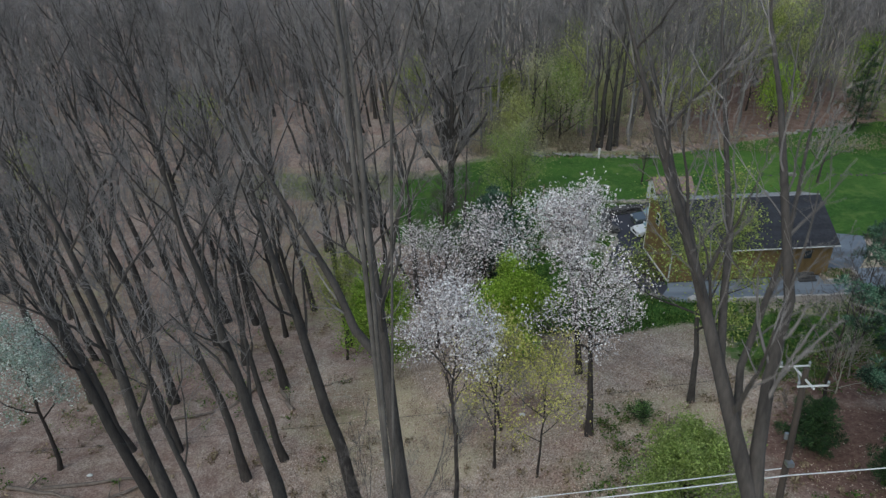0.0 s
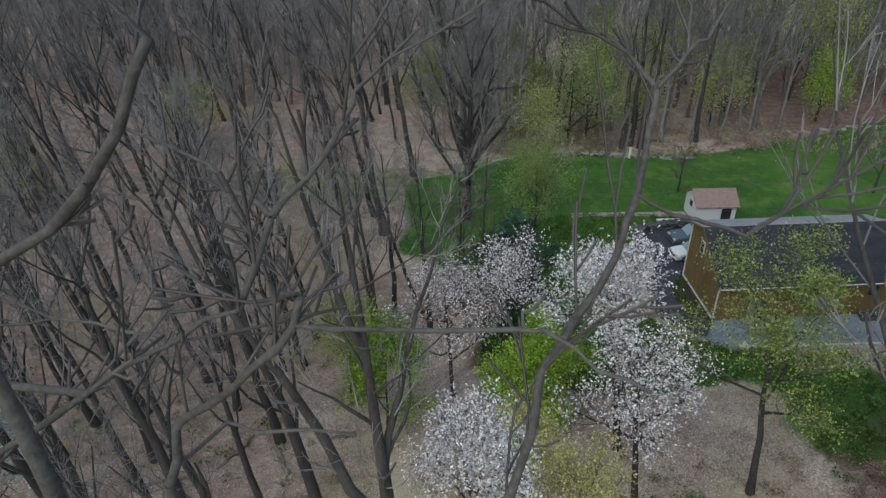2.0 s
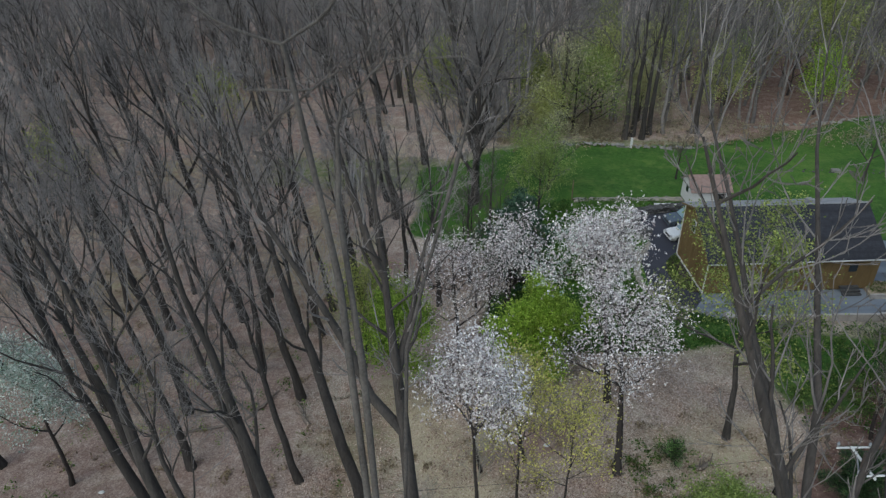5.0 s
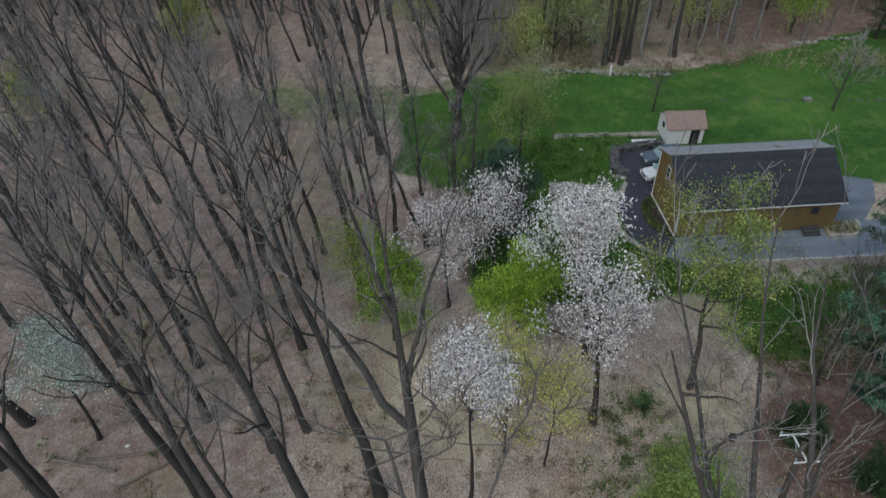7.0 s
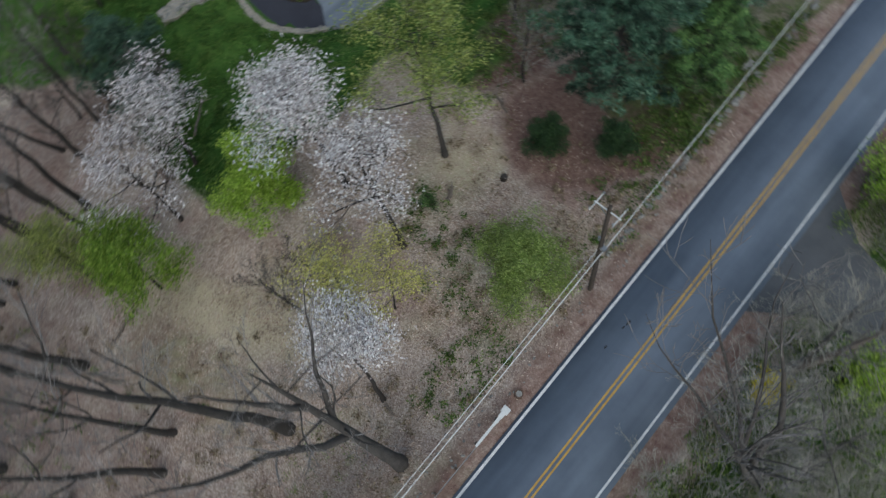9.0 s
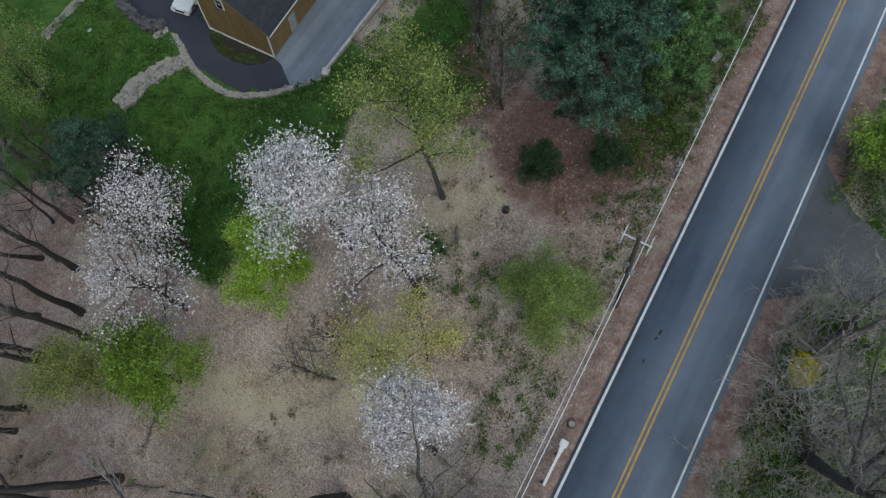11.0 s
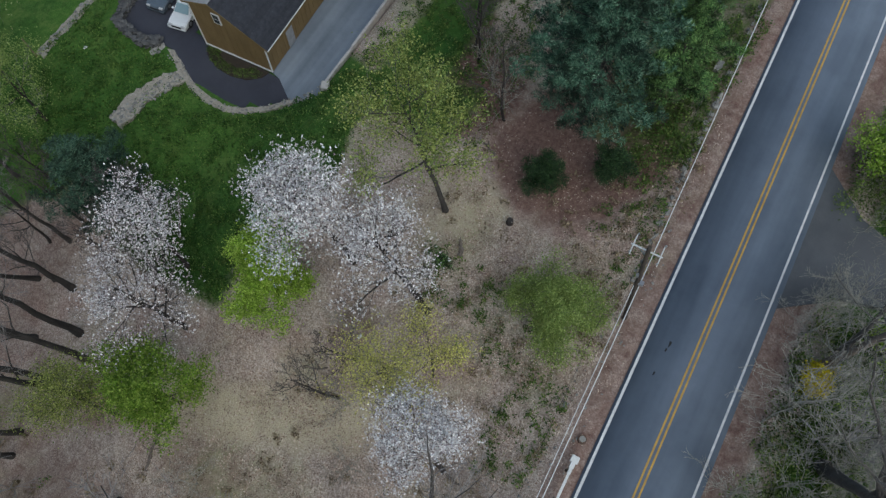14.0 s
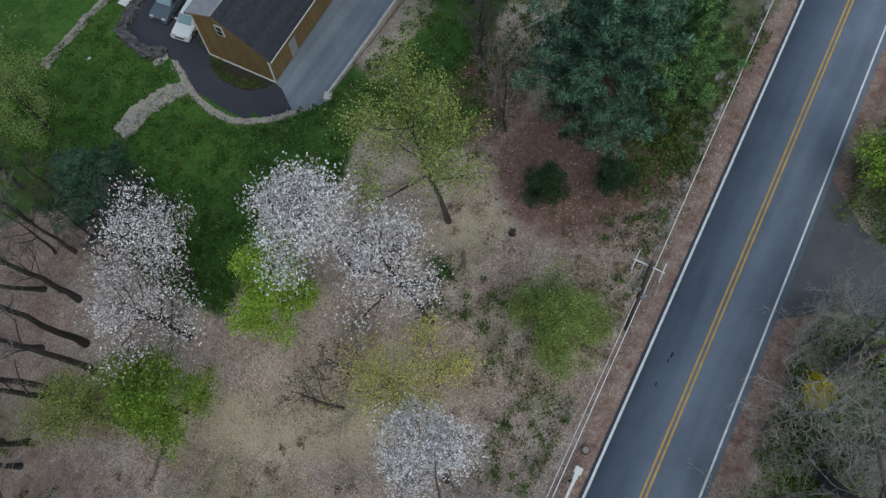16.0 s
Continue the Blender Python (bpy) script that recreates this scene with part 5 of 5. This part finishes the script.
def build_house():
    h = thing("house", H_AT, "ochre-brown wooden house with dark shingle roof", "house")
    gable = [(0, 0), (HW, 0), (HW, EAVE_N), (RIDGE_Y, RIDGE_Z), (0, EAVE_S)]
    w = part("gable_wall", prism(gable, (0, 0.2), "x"), M_SIDING, h)
    part("gable_wall", prism(gable, (HL - 0.2, HL), "x"), M_SIDING, h)
    part("front_wall", boxed((HL - 0.4, 0.2, EAVE_S), (HL / 2, 0.1, EAVE_S / 2)), M_SIDING, h)
    part("back_wall", boxed((HL - 0.4, 0.2, EAVE_N), (HL / 2, HW - 0.1, EAVE_N / 2)), M_SIDING, h)
    # solid base, coloured as the shaded crawl space under the siding
    part("foundation", boxed((HL - 0.3, HW - 0.3, 0.9), (HL / 2, HW / 2, -0.46)), M_DARK, h, "foundation painted near-black as crawl space shade")
    # battens on the siding
    for i in range(1, 26):
        part("batten", boxed((0.05, 0.03, EAVE_S - 0.1), (i * 0.6, -0.014, EAVE_S / 2)), M_SIDING, h)
    for i in range(1, 11):
        y = i * 0.6
        top = EAVE_S + (RIDGE_Z - EAVE_S) * y / RIDGE_Y if y < RIDGE_Y else RIDGE_Z - (RIDGE_Z - EAVE_N) * (y - RIDGE_Y) / (HW - RIDGE_Y)
        part("batten", boxed((0.03, 0.05, top - 0.15), (-0.014, y, top / 2)), M_SIDING, h)
    # front slope in overlapping courses
    y0, z0 = -0.5, EAVE_S - 0.5 * (RIDGE_Z - EAVE_S) / RIDGE_Y + 0.06
    run, risev = RIDGE_Y - y0, RIDGE_Z + 0.1 - z0
    slope = math.degrees(math.atan2(risev, run))
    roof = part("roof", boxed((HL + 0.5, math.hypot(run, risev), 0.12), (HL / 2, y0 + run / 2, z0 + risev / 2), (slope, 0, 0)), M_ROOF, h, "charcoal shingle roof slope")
    n = 19
    for i in range(n):
        u = (i + 0.5) / n
        me = boxed((HL + 0.52, math.hypot(run, risev) / n + 0.05, 0.03), (HL / 2, y0 + run * u, z0 + risev * u + 0.085), (slope - 3.2, 0, 0))
        part("shingle_course", me, M_ROOF, roof)
    run2, drop2 = HW + 0.4 - RIDGE_Y, RIDGE_Z - EAVE_N + 0.12
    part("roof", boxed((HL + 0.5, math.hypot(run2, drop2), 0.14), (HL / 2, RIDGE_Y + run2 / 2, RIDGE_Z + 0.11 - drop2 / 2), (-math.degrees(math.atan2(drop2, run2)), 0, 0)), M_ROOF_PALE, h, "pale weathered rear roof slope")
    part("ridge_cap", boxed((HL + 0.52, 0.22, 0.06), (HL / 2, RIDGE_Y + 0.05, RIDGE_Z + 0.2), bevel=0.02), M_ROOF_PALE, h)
    part("gutter", boxed((HL + 0.55, 0.1, 0.11), (HL / 2, y0 - 0.03, z0 + 0.02), bevel=0.02), M_TRIM, h, "white eaves gutter")
    part("base_trim", boxed((0.07, HW + 0.06, 0.16), (-0.035, HW / 2, 0.08)), M_TRIM, h, "white board under the gable siding")
    part("corner_board", boxed((0.1, 0.1, EAVE_S - 0.1), (-0.02, -0.02, EAVE_S / 2)), M_TRIM, h, "white corner board")
    part("corner_board", boxed((0.1, 0.1, EAVE_N - 0.1), (-0.02, HW + 0.02, EAVE_N / 2)), M_TRIM, h, "white corner board")
    for ya, za, yb, zb in ((y0, z0, RIDGE_Y, RIDGE_Z + 0.12), (RIDGE_Y, RIDGE_Z + 0.12, HW + 0.4, EAVE_N)):
        L = math.hypot(yb - ya, zb - za)
        part("rake_board", boxed((0.05, L, 0.14), (-0.27, (ya + yb) / 2, (za + zb) / 2 - 0.03), (math.degrees(math.atan2(zb - za, yb - ya)), 0, 0)), M_SIDING, h)
    win = part("window", boxed((0.1, 0.75, 1.15), (-0.03, 4.15, 4.55)), M_TRIM, h, "small white-framed gable window")
    for k in (-1, 1):
        part("pane", boxed((0.04, 0.56, 0.44), (-0.075, 4.15, 4.55 + 0.26 * k)), M_GLASS, win)
    door = part("door", boxed((0.95, 0.09, 2.0), (3.3, -0.03, 1.05)), M_ROOF_PALE, h, "blue-grey front door")
    part("door_handle", boxed((0.1, 0.06, 0.05), (3.65, -0.09, 1.0)), M_STEEL, door)
    part("door_frame", boxed((1.15, 0.06, 2.15), (3.3, -0.012, 1.1)), M_SIDING, h)
    win = part("window", boxed((0.9, 0.1, 1.0), (13.2, -0.03, 2.3)), M_SIDING, h, "brown-framed dark front window")
    part("pane", boxed((0.74, 0.04, 0.84), (13.2, -0.075, 2.3)), M_GLASS, win)
    for i in range(3):
        part("step", boxed((1.7, 0.32, 0.18), (13.3, -0.2 - 0.32 * i, 0.3 - 0.18 * i), bevel=0.02), M_STONE_DARK, h, "dark stone step")
    part("chimney", boxed((0.5, 0.5, 0.7), (10.5, RIDGE_Y + 0.5, RIDGE_Z + 0.15)), M_ROOF_PALE, h)
    return h


build_house()
bed = tagged(part("planting_bed", prism([(20.95, 57.3), (20.2, 57.5), (19.3, 58.5), (18.9, 60.0), (19.0, 61.6), (19.6, 63.0), (20.5, 63.6)], (DRIVE_Z - 0.1, DRIVE_Z + 0.12), "z"), mat_grain("dark_mulch", (0.015, 0.012, 0.01), (0.06, 0.045, 0.03), 5, 0.95), None), "dark mulch bed along the gable wall", "planting bed", kind="structure")
rng_g = np.random.default_rng(12)
pts = []
for _ in range(520):
    a = rng_g.uniform(-1.3, 1.3)
    r = rng_g.uniform(0.62, 1.02)
    pts.append((20.9 - 1.9 * r * math.cos(a), 60.5 - 3.0 * r * math.sin(a), DRIVE_Z + 0.14))
tagged(new("bed_grass", leaf_mesh("bed_grass", 5, pts, 5, 0.08, (0.1, 0.2), M_WEED, 0.1, 0.4)), "dark green plants in the planting bed", "grass", kind="stuff")


terrace = tagged(flat_poly("terrace", rough([(37.0, 59.2), (40.6, 59.8), (43.2, 63.0), (44.6, 66.6), (41.0, 67.4), (36.6, 66.0)], 0.05), DRIVE_Z + 0.03, M_DRIVE_OLD, thick=0.1), "worn grey paved terrace at the end of the house", "terrace", kind="structure")
mound = tagged(part("raised_bed", prism([(35.9, 57.0), (38.2, 57.1), (39.2, 57.9), (39.3, 59.3), (37.0, 59.3), (36.0, 58.9)], (DRIVE_Z - 0.1, DRIVE_Z + 0.3), "z"), M_GROUND, None), "raised grass bed beside the front steps", "planting bed", kind="structure")
for (x1, y1), (x2, y2) in zip([(35.8, 56.9), (38.2, 57.0), (39.3, 57.8), (39.45, 59.3)], [(38.2, 57.0), (39.3, 57.8), (39.45, 59.3)]):
    L = math.hypot(x2 - x1, y2 - y1)
    part("edging_block", boxed((L + 0.08, 0.2, 0.55), ((x1 + x2) / 2, (y1 + y2) / 2, DRIVE_Z + 0.2), (0, 0, math.degrees(math.atan2(y2 - y1, x2 - x1))), 0.03), M_CONCRETE, mound, "pale concrete edging")
rng_m = np.random.default_rng(31)
pts = [(rng_m.uniform(36.1, 39.0), rng_m.uniform(57.3, 59.1), DRIVE_Z + 0.34) for _ in range(260)]
tagged(new("bed_grass", leaf_mesh("bed_grass", 6, pts, 6, 0.1, (0.1, 0.22), M_WEED, 0.1, 0.4)), "green grass on the raised bed", "grass", kind="stuff")


def build_shed():
    s = thing("shed", pose(24.5, 74.0, -5.75, 0, 0, 3), "small white shed with faded pink roof", "shed")
    L, W, E, R = 4.1, 3.4, 2.1, 3.2
    g = [(0, 0), (W, 0), (W, E), (W / 2, R), (0, E)]
    part("gable_wall", prism(g, (0, 0.12), "x"), M_TRIM, s)
    part("gable_wall", prism(g, (L - 0.12, L), "x"), M_TRIM, s)
    part("side_wall", boxed((L - 0.24, 0.12, E), (L / 2, 0.06, E / 2)), M_TRIM, s)
    part("side_wall", boxed((L - 0.24, 0.12, E), (L / 2, W - 0.06, E / 2)), M_TRIM, s)
    a = math.degrees(math.atan2(R - E, W / 2))
    Ls = math.hypot(W / 2 + 0.25, (R - E) * (W / 2 + 0.25) / (W / 2))
    for sg in (-1, 1):
        part("roof", boxed((L + 0.5, Ls, 0.09), (L / 2, W / 2 + sg * (W / 4 + 0.12), R - (R - E) / 2 - 0.02), (-sg * a, 0, 0)), M_ROOF_PINK, s, "faded pink shingle slope")
    # no opening is cut: a dark slab stands for the shaded interior
    part("door", boxed((1.0, 0.08, 1.75), (3.1, -0.03, 0.9)), M_DARK, s, "dark slab painted as the shade in the open doorway")
    part("window", boxed((0.06, 0.6, 0.6), (-0.03, W / 2, 1.6)), M_GLASS, s)
    part("ramp", boxed((3.6, 1.1, 0.12), (-2.0, 0.3, 0.2), (0, 0, 0), 0.02), M_TRIM, s, "white boarded ramp")


build_shed()
# ---------------------------------------------------------------- cars
def car(at, paint, label, suv=False, group=""):
    t = thing("car", at, label, "car", group)
    L, W = (4.6, 1.85) if suv else (4.35, 1.78)
    hood, roofz = (0.98, 1.68) if suv else (0.9, 1.46)
    out = [(-L / 2, 0.35), (-L / 2 + 0.05, hood - 0.12), (-L / 2 + 0.25, hood), (0.55, hood), (L / 2 - 0.35, hood - 0.14), (L / 2 - 0.06, hood - 0.32), (L / 2, 0.38), (L / 2 - 0.1, 0.22), (-L / 2 + 0.1, 0.22)]
    bm = prism(out, (-W / 2, W / 2), "y")
    bmesh.ops.bevel(bm, geom=[e for e in bm.edges], offset=0.07, segments=2, affect="EDGES")
    part("body", bm, paint, t)
    back = -L / 2 + 0.2
    cab = [(back, hood - 0.02), (back + (0.25 if suv else 0.55), roofz - 0.03), (0.15, roofz), (0.95, hood - 0.02)]
    bm = bmesh.new()
    lo = [[bm.verts.new((x, s * (W / 2 - 0.07 if z < hood else W / 2 - 0.24), z)) for x, z in cab] for s in (-1, 1)]
    for i in range(4):
        j = (i + 1) % 4
        bm.faces.new((lo[0][i], lo[0][j], lo[1][j], lo[1][i]))
    bm.faces.new(lo[0])
    bm.faces.new(lo[1][::-1])
    bmesh.ops.recalc_face_normals(bm, faces=bm.faces)
    bmesh.ops.bevel(bm, geom=[e for e in bm.edges], offset=0.05, segments=2, affect="EDGES")
    part("cabin", bm, paint, t)

    def pane(name, corners):
        b = bmesh.new()
        b.faces.new([b.verts.new(c) for c in corners])
        bmesh.ops.recalc_face_normals(b, faces=b.faces)
        bmesh.ops.solidify(b, geom=b.faces[:], thickness=0.02)
        part(name, b, M_CAR_GLASS if name == "windscreen" else M_GLASS, t, "glass with the pale sky reflection painted in" if name == "windscreen" else "dark tinted glass")

    yb, yt = W / 2 - 0.2, W / 2 - 0.3
    pane("windscreen", [(0.93, -yb, hood + 0.06), (0.93, yb, hood + 0.06), (0.25, yt, roofz - 0.03), (0.25, -yt, roofz - 0.03)])
    xr = back + (0.25 if suv else 0.55)
    pane("rear_window", [(back - 0.0, -yb, hood + 0.1), (back - 0.0, yb, hood + 0.1), (xr - 0.07, yt, roofz - 0.1), (xr - 0.07, -yt, roofz - 0.1)])
    for s in (-1, 1):
        ys, yu = s * (W / 2 - 0.075), s * (W / 2 - 0.215)
        pane("side_window", [(back + 0.3, ys, hood + 0.07), (-0.35, ys, hood + 0.07), (-0.35, yu, roofz - 0.12), (xr + 0.08, yu, roofz - 0.12)])
        pane("side_window", [(-0.28, ys, hood + 0.07), (0.72, ys, hood + 0.07), (0.14, yu, roofz - 0.12), (-0.28, yu, roofz - 0.12)])
        part("mirror", boxed((0.16, 0.2, 0.13), (0.62, s * (W / 2 + 0.07), hood + 0.1), bevel=0.03), paint, t)
        part("headlight", boxed((0.2, 0.36, 0.14), (L / 2 - 0.11, s * (W / 2 - 0.3), hood - 0.3), bevel=0.03), M_LAMP, t, "clear headlight")
        part("tail_light", boxed((0.1, 0.26, 0.26), (-L / 2 + 0.04, s * (W / 2 - 0.2), hood - 0.25), bevel=0.03), M_RED_LAMP, t, "red tail light")
        for x in (-L / 2 + 0.85, L / 2 - 0.9):
            wheel = part("wheel", cyl(bmesh.new(), 0.33, 0.33, 0.24, (x, s * (W / 2 - 0.1), 0.33), (90, 0, 0), 20), M_TYRE, t, "black tyre")
            part("rim", cyl(bmesh.new(), 0.2, 0.2, 0.02, (x, s * (W / 2 + 0.025), 0.33), (90, 0, 0), 14), M_STEEL, wheel, "silver rim")
    part("grille", boxed((0.06, W * 0.5, 0.2), (L / 2 - 0.01, 0, 0.52), bevel=0.02), M_DARK, t)
    part("bumper", boxed((0.12, W * 0.92, 0.18), (L / 2 - 0.03, 0, 0.34), bevel=0.04), paint, t)
    return t


car(pose(22.4, 67.3, DRIVE_Z, 0, 0, 192), M_CAR_WHITE, "white hatchback parked on the dark drive", group="parked cars")
car(pose(23.1, 70.2, DRIVE_Z, 0, 0, 190), M_CAR_DARK, "dark grey car parked beside the stone wall", True, group="parked cars")
car(pose(-2.2, road_y(-2.2) + 1.6, 0.03 + grade(-2.2), 0, -3.9, 183.5), M_CAR_WHITE, "white car on the road beside the guardrail")


# ---------------------------------------------------------------- road furniture
def build_pole():
    x, y = 14.9, 21.9
    z0 = height(x, y)
    p = thing("utility_pole", pose(x, y, z0, -7, 0, 0), "dark wooden utility pole with white crossarms", "utility pole")
    top = 10.9 - z0
    part("pole", cyl(bmesh.new(), 0.17, 0.12, top + 0.6, (0, 0, top / 2 - 0.3), (0, 0, 0), 12), M_POLE, p)
    yo = 0.0
    arm = part("crossarm", boxed((0.07, 1.8, 0.09), (0, yo + 0.09, top - 0.5), (0, 0, 0), 0.02), M_FIBRE, p, "white fibreglass crossarm")
    for dy in (-0.7, 0.85):
        long_arm = part("side_arm", boxed((1.35, 0.06, 0.07), (0, yo + dy, top - 0.42), (0, 0, 4), 0.02), M_FIBRE, p, "white fibreglass arm")
        for dx in (-0.6, 0.6):
            bm = cyl(bmesh.new(), 0.045, 0.06, 0.12, (dx, yo + dy, top - 0.31), seg=10)
            cyl(bm, 0.065, 0.03, 0.08, (dx, yo + dy, top - 0.22), seg=10)
            part("insulator", bm, M_STEEL, long_arm, "grey insulator")
    part("brace", boxed((0.05, 0.05, 1.0), (0, yo + 0.3, top - 0.85), (-40, 0, 0)), M_STEEL, p, "steel brace")
    part("cable_bracket", cyl(bmesh.new(), 0.09, 0.09, 0.3, (-0.2, 0.1, 7.5 - z0), seg=10), M_STEEL, p)
    part("cable_bracket", boxed((0.3, 0.3, 0.2), (0.0, -0.22, 6.3 - z0)), M_STEEL, p)


build_pole()


def wire(name, z, off, r, mat, label, sag=0.35, x0=-40, x1=90, rise=0.06):
    tb = Tubes()
    xs = np.arange(x0, x1 + 0.1, 2.5)
    pts = []
    for x in xs:
        u = ((x - 14.9) % 45) / 45
        pts.append((x, 22.4 + off + 0.068 * (x - 14.9), z + rise * (x - 14.9) - 4 * sag * u * (1 - u)))
    tb.add(pts, np.full(len(pts), r), 5)
    tagged(new(name, tb.mesh(name, mat)), label, "cable")


wire("overhead_cable", 5.75, 0.3, 0.022, M_WIRE, "thin pale overhead cable ending at the pole", 0.4, x1=15)
wire("overhead_cable", 5.6, 0.0, 0.03, M_WIRE, "thick pale overhead cable along the road", 0.4)
wire("overhead_cable", 5.3, 0.3, 0.012, M_WIRE_DARK, "thin black overhead cable along the road", 0.5, x0=14)
wire("overhead_cable", 10.2, 1.5, 0.008, M_WIRE_DARK, "thin dark power line on the crossarms", 0.6)


def build_guardrail():
    g = thing("guardrail", pose(0, 0, 0), "galvanised steel guardrail with white end", "guardrail")
    prof = [(0.0, -0.16), (0.05, -0.12), (0.05, -0.05), (0.0, 0.0), (0.05, 0.05), (0.05, 0.12), (0.0, 0.16)]
    line = lambda x: road_y(x) + 4.25
    xs = np.arange(4.4, -40, -1.9)
    V, F = [], []
    for i, x in enumerate(xs):
        for dy, dz in prof:
            V.append((x, line(x) - dy, 0.62 + dz + grade(x)))
        if i:
            a = (i - 1) * 7
            F += [(a + k, a + k + 1, a + 8 + k, a + 7 + k) for k in range(6)]
    part("rail", mesh_of("rail", V, F, M_STEEL), None, g)
    for x in xs:
        part("post", boxed((0.12, 0.16, 1.1), (x, line(x) + 0.12, 0.25 + grade(x)), (0, 0, 0)), M_POLE, g)
    bm = bmesh.new()
    for x0, w in ((4.4, 0.22), (4.8, 0.3), (5.15, 0.5)):
        box(bm, (0.45, w, 0.36), (x0, line(x0), 0.64 + grade(x0)), (0, -3.9, 3), 0.04)
    part("end_terminal", bm, M_FIBRE, g, "white flared end terminal")
    part("top_cover", boxed((2.0, 0.16, 0.06), (3.3, line(3.3), 0.83 + grade(3.3)), (0, -3.9, 3.5)), M_FIBRE, g, "white plastic cover strip")


build_guardrail()
t = thing("drain_pipe", pose(6.55, 20.65, -0.16), "round rusty pipe mouth in the road shoulder", "pipe")
part("collar", cyl(bmesh.new(), 0.3, 0.28, 0.25, (0, 0, 0.05), seg=18), mat_grain("rusty_iron", (0.05, 0.03, 0.022), (0.15, 0.09, 0.06), 4, 0.8), t)
part("mouth", cyl(bmesh.new(), 0.2, 0.2, 0.02, (0, 0, 0.185), seg=16), M_STONE, t)

# ---------------------------------------------------------------- side lane across the road
part_lane = flat_poly("side_lane", [(20.0, 14.3), (32.2, 15.0), (29.2, 11.2), (28.4, 8.2), (28.6, -6), (24.0, -6), (24.3, 6.9), (23.2, 10.4)], 0.022, M_LANE, thick=0.7)
for v in part_lane.data.vertices:
    v.co.z += grade(v.co.x) * (1 if v.co.y > 0 else 0.5)
tagged(part_lane, "worn grey side lane joining the road", "road", kind="structure")


# ---------------------------------------------------------------- small things in the wood
def log(at, L, r, yaw, label, pitch=4, name="log"):
    t = thing(name, pose(*at, 0, 0, yaw), label, "log")
    rng = random.Random(int(abs(at[0] * 31 + at[1])))
    tb = Tubes()
    xs = np.linspace(-L / 2, L / 2, 7)
    tb.add([(x, rng.uniform(-0.1, 0.1), r * 0.7 + math.tan(radians(pitch)) * (x + L / 2) * 0.2) for x in xs], np.linspace(r, r * 0.55, 7), 8)
    part("stem", tb.mesh("stem", M_DEADWOOD), None, t)
    for k in range(3):
        tb = Tubes()
        x = rng.uniform(-0.3, 0.45) * L
        a = rng.uniform(0, 6.28)
        q = np.array([(x + 0.3 * s * L * 0.3, math.cos(a) * s * 0.25 * L, r + s * (0.3 + 0.4 * abs(math.sin(a)))) for s in np.linspace(0, 1, 4)])
        tb.add(q, np.linspace(r * 0.4, 0.02, 4), 5)
        part("stub", tb.mesh("stub", M_DEADWOOD), None, t)


for x, y, L, r, yaw in ((14.3, 34.1, 1.3, 0.2, 30), (-24, 35.0, 6.5, 0.16, 8), (-22, 33.5, 5, 0.14, 35), (-27, 34, 5, 0.16, -12), (-16, 45, 4, 0.15, 60), (-12.5, 44, 3, 0.2, 120), (-3, 27.8, 2.4, 0.14, 140),
                         (0.5, 26.2, 1.6, 0.14, 80), (-20, 42, 4.5, 0.14, 15), (2.2, 38.5, 3.2, 0.09, 118), (-9, 46.5, 3.0, 0.12, 20), (7, 56, 5.5, 0.1, 40), (22.8, 36.8, 2.0, 0.12, 70)):
    log(on_ground(x, y), L, r, yaw, "grey fallen branch lying on the leaf litter")
t = thing("stump", pose(*on_ground(17.9, 32.1)), "short dark tree stump in the litter", "stump")
part("stem", cyl(bmesh.new(), 0.3, 0.24, 0.6, (0, 0, 0.2), seg=10), M_DARK_BARK, t)
for x, y in ((-24.6, 35.9), (5.4, 37.1), (1.64, 63.2), (14.7, 72.9)):
    t = thing("bag", pose(*on_ground(x, y)), "small crumpled white plastic bag on the litter", "bag")
    me = rock_mesh(70 + int(x), "bag", M_FIBRE)
    bagp = part("film", me, None, t)
    bagp.matrix_basis = pose(0, 0, 0.1) @ Matrix.Diagonal((0.5, 0.35, 0.3, 1))
t = thing("marker_post", pose(*on_ground(21.6, 92.3)), "short white post by the field wall", "post")
part("shaft", boxed((0.28, 0.26, 1.5), (0, 0, 0.65), bevel=0.04), M_TRIM, t)
t = thing("marker_post", pose(*on_ground(11.8, 76.0)), "thin pale post at the end of the walk", "post")
part("shaft", boxed((0.12, 0.12, 2.6), (0, 0, 1.2), bevel=0.02), M_DRY, t)
# the tall spreading tree on the lawn
sk = Skeleton(601, 22, 0.55, 0.14, 18, (0, 0), 52, 0.44, (7, 5, 3), 0.012, fine=2.5, stout=0.7)
tree("spreading_tree", sk, on_ground(0.8, 80.5), "broad bare tree standing on the far lawn")
sk = Skeleton(602, 9, 0.16, 0.25, 10, (0, 0), 48, 0.42, (5, 4, 2), 0.012, fine=2.5)
tree("spreading_tree", sk, on_ground(47, 82), "small bare tree on the lawn behind the house")
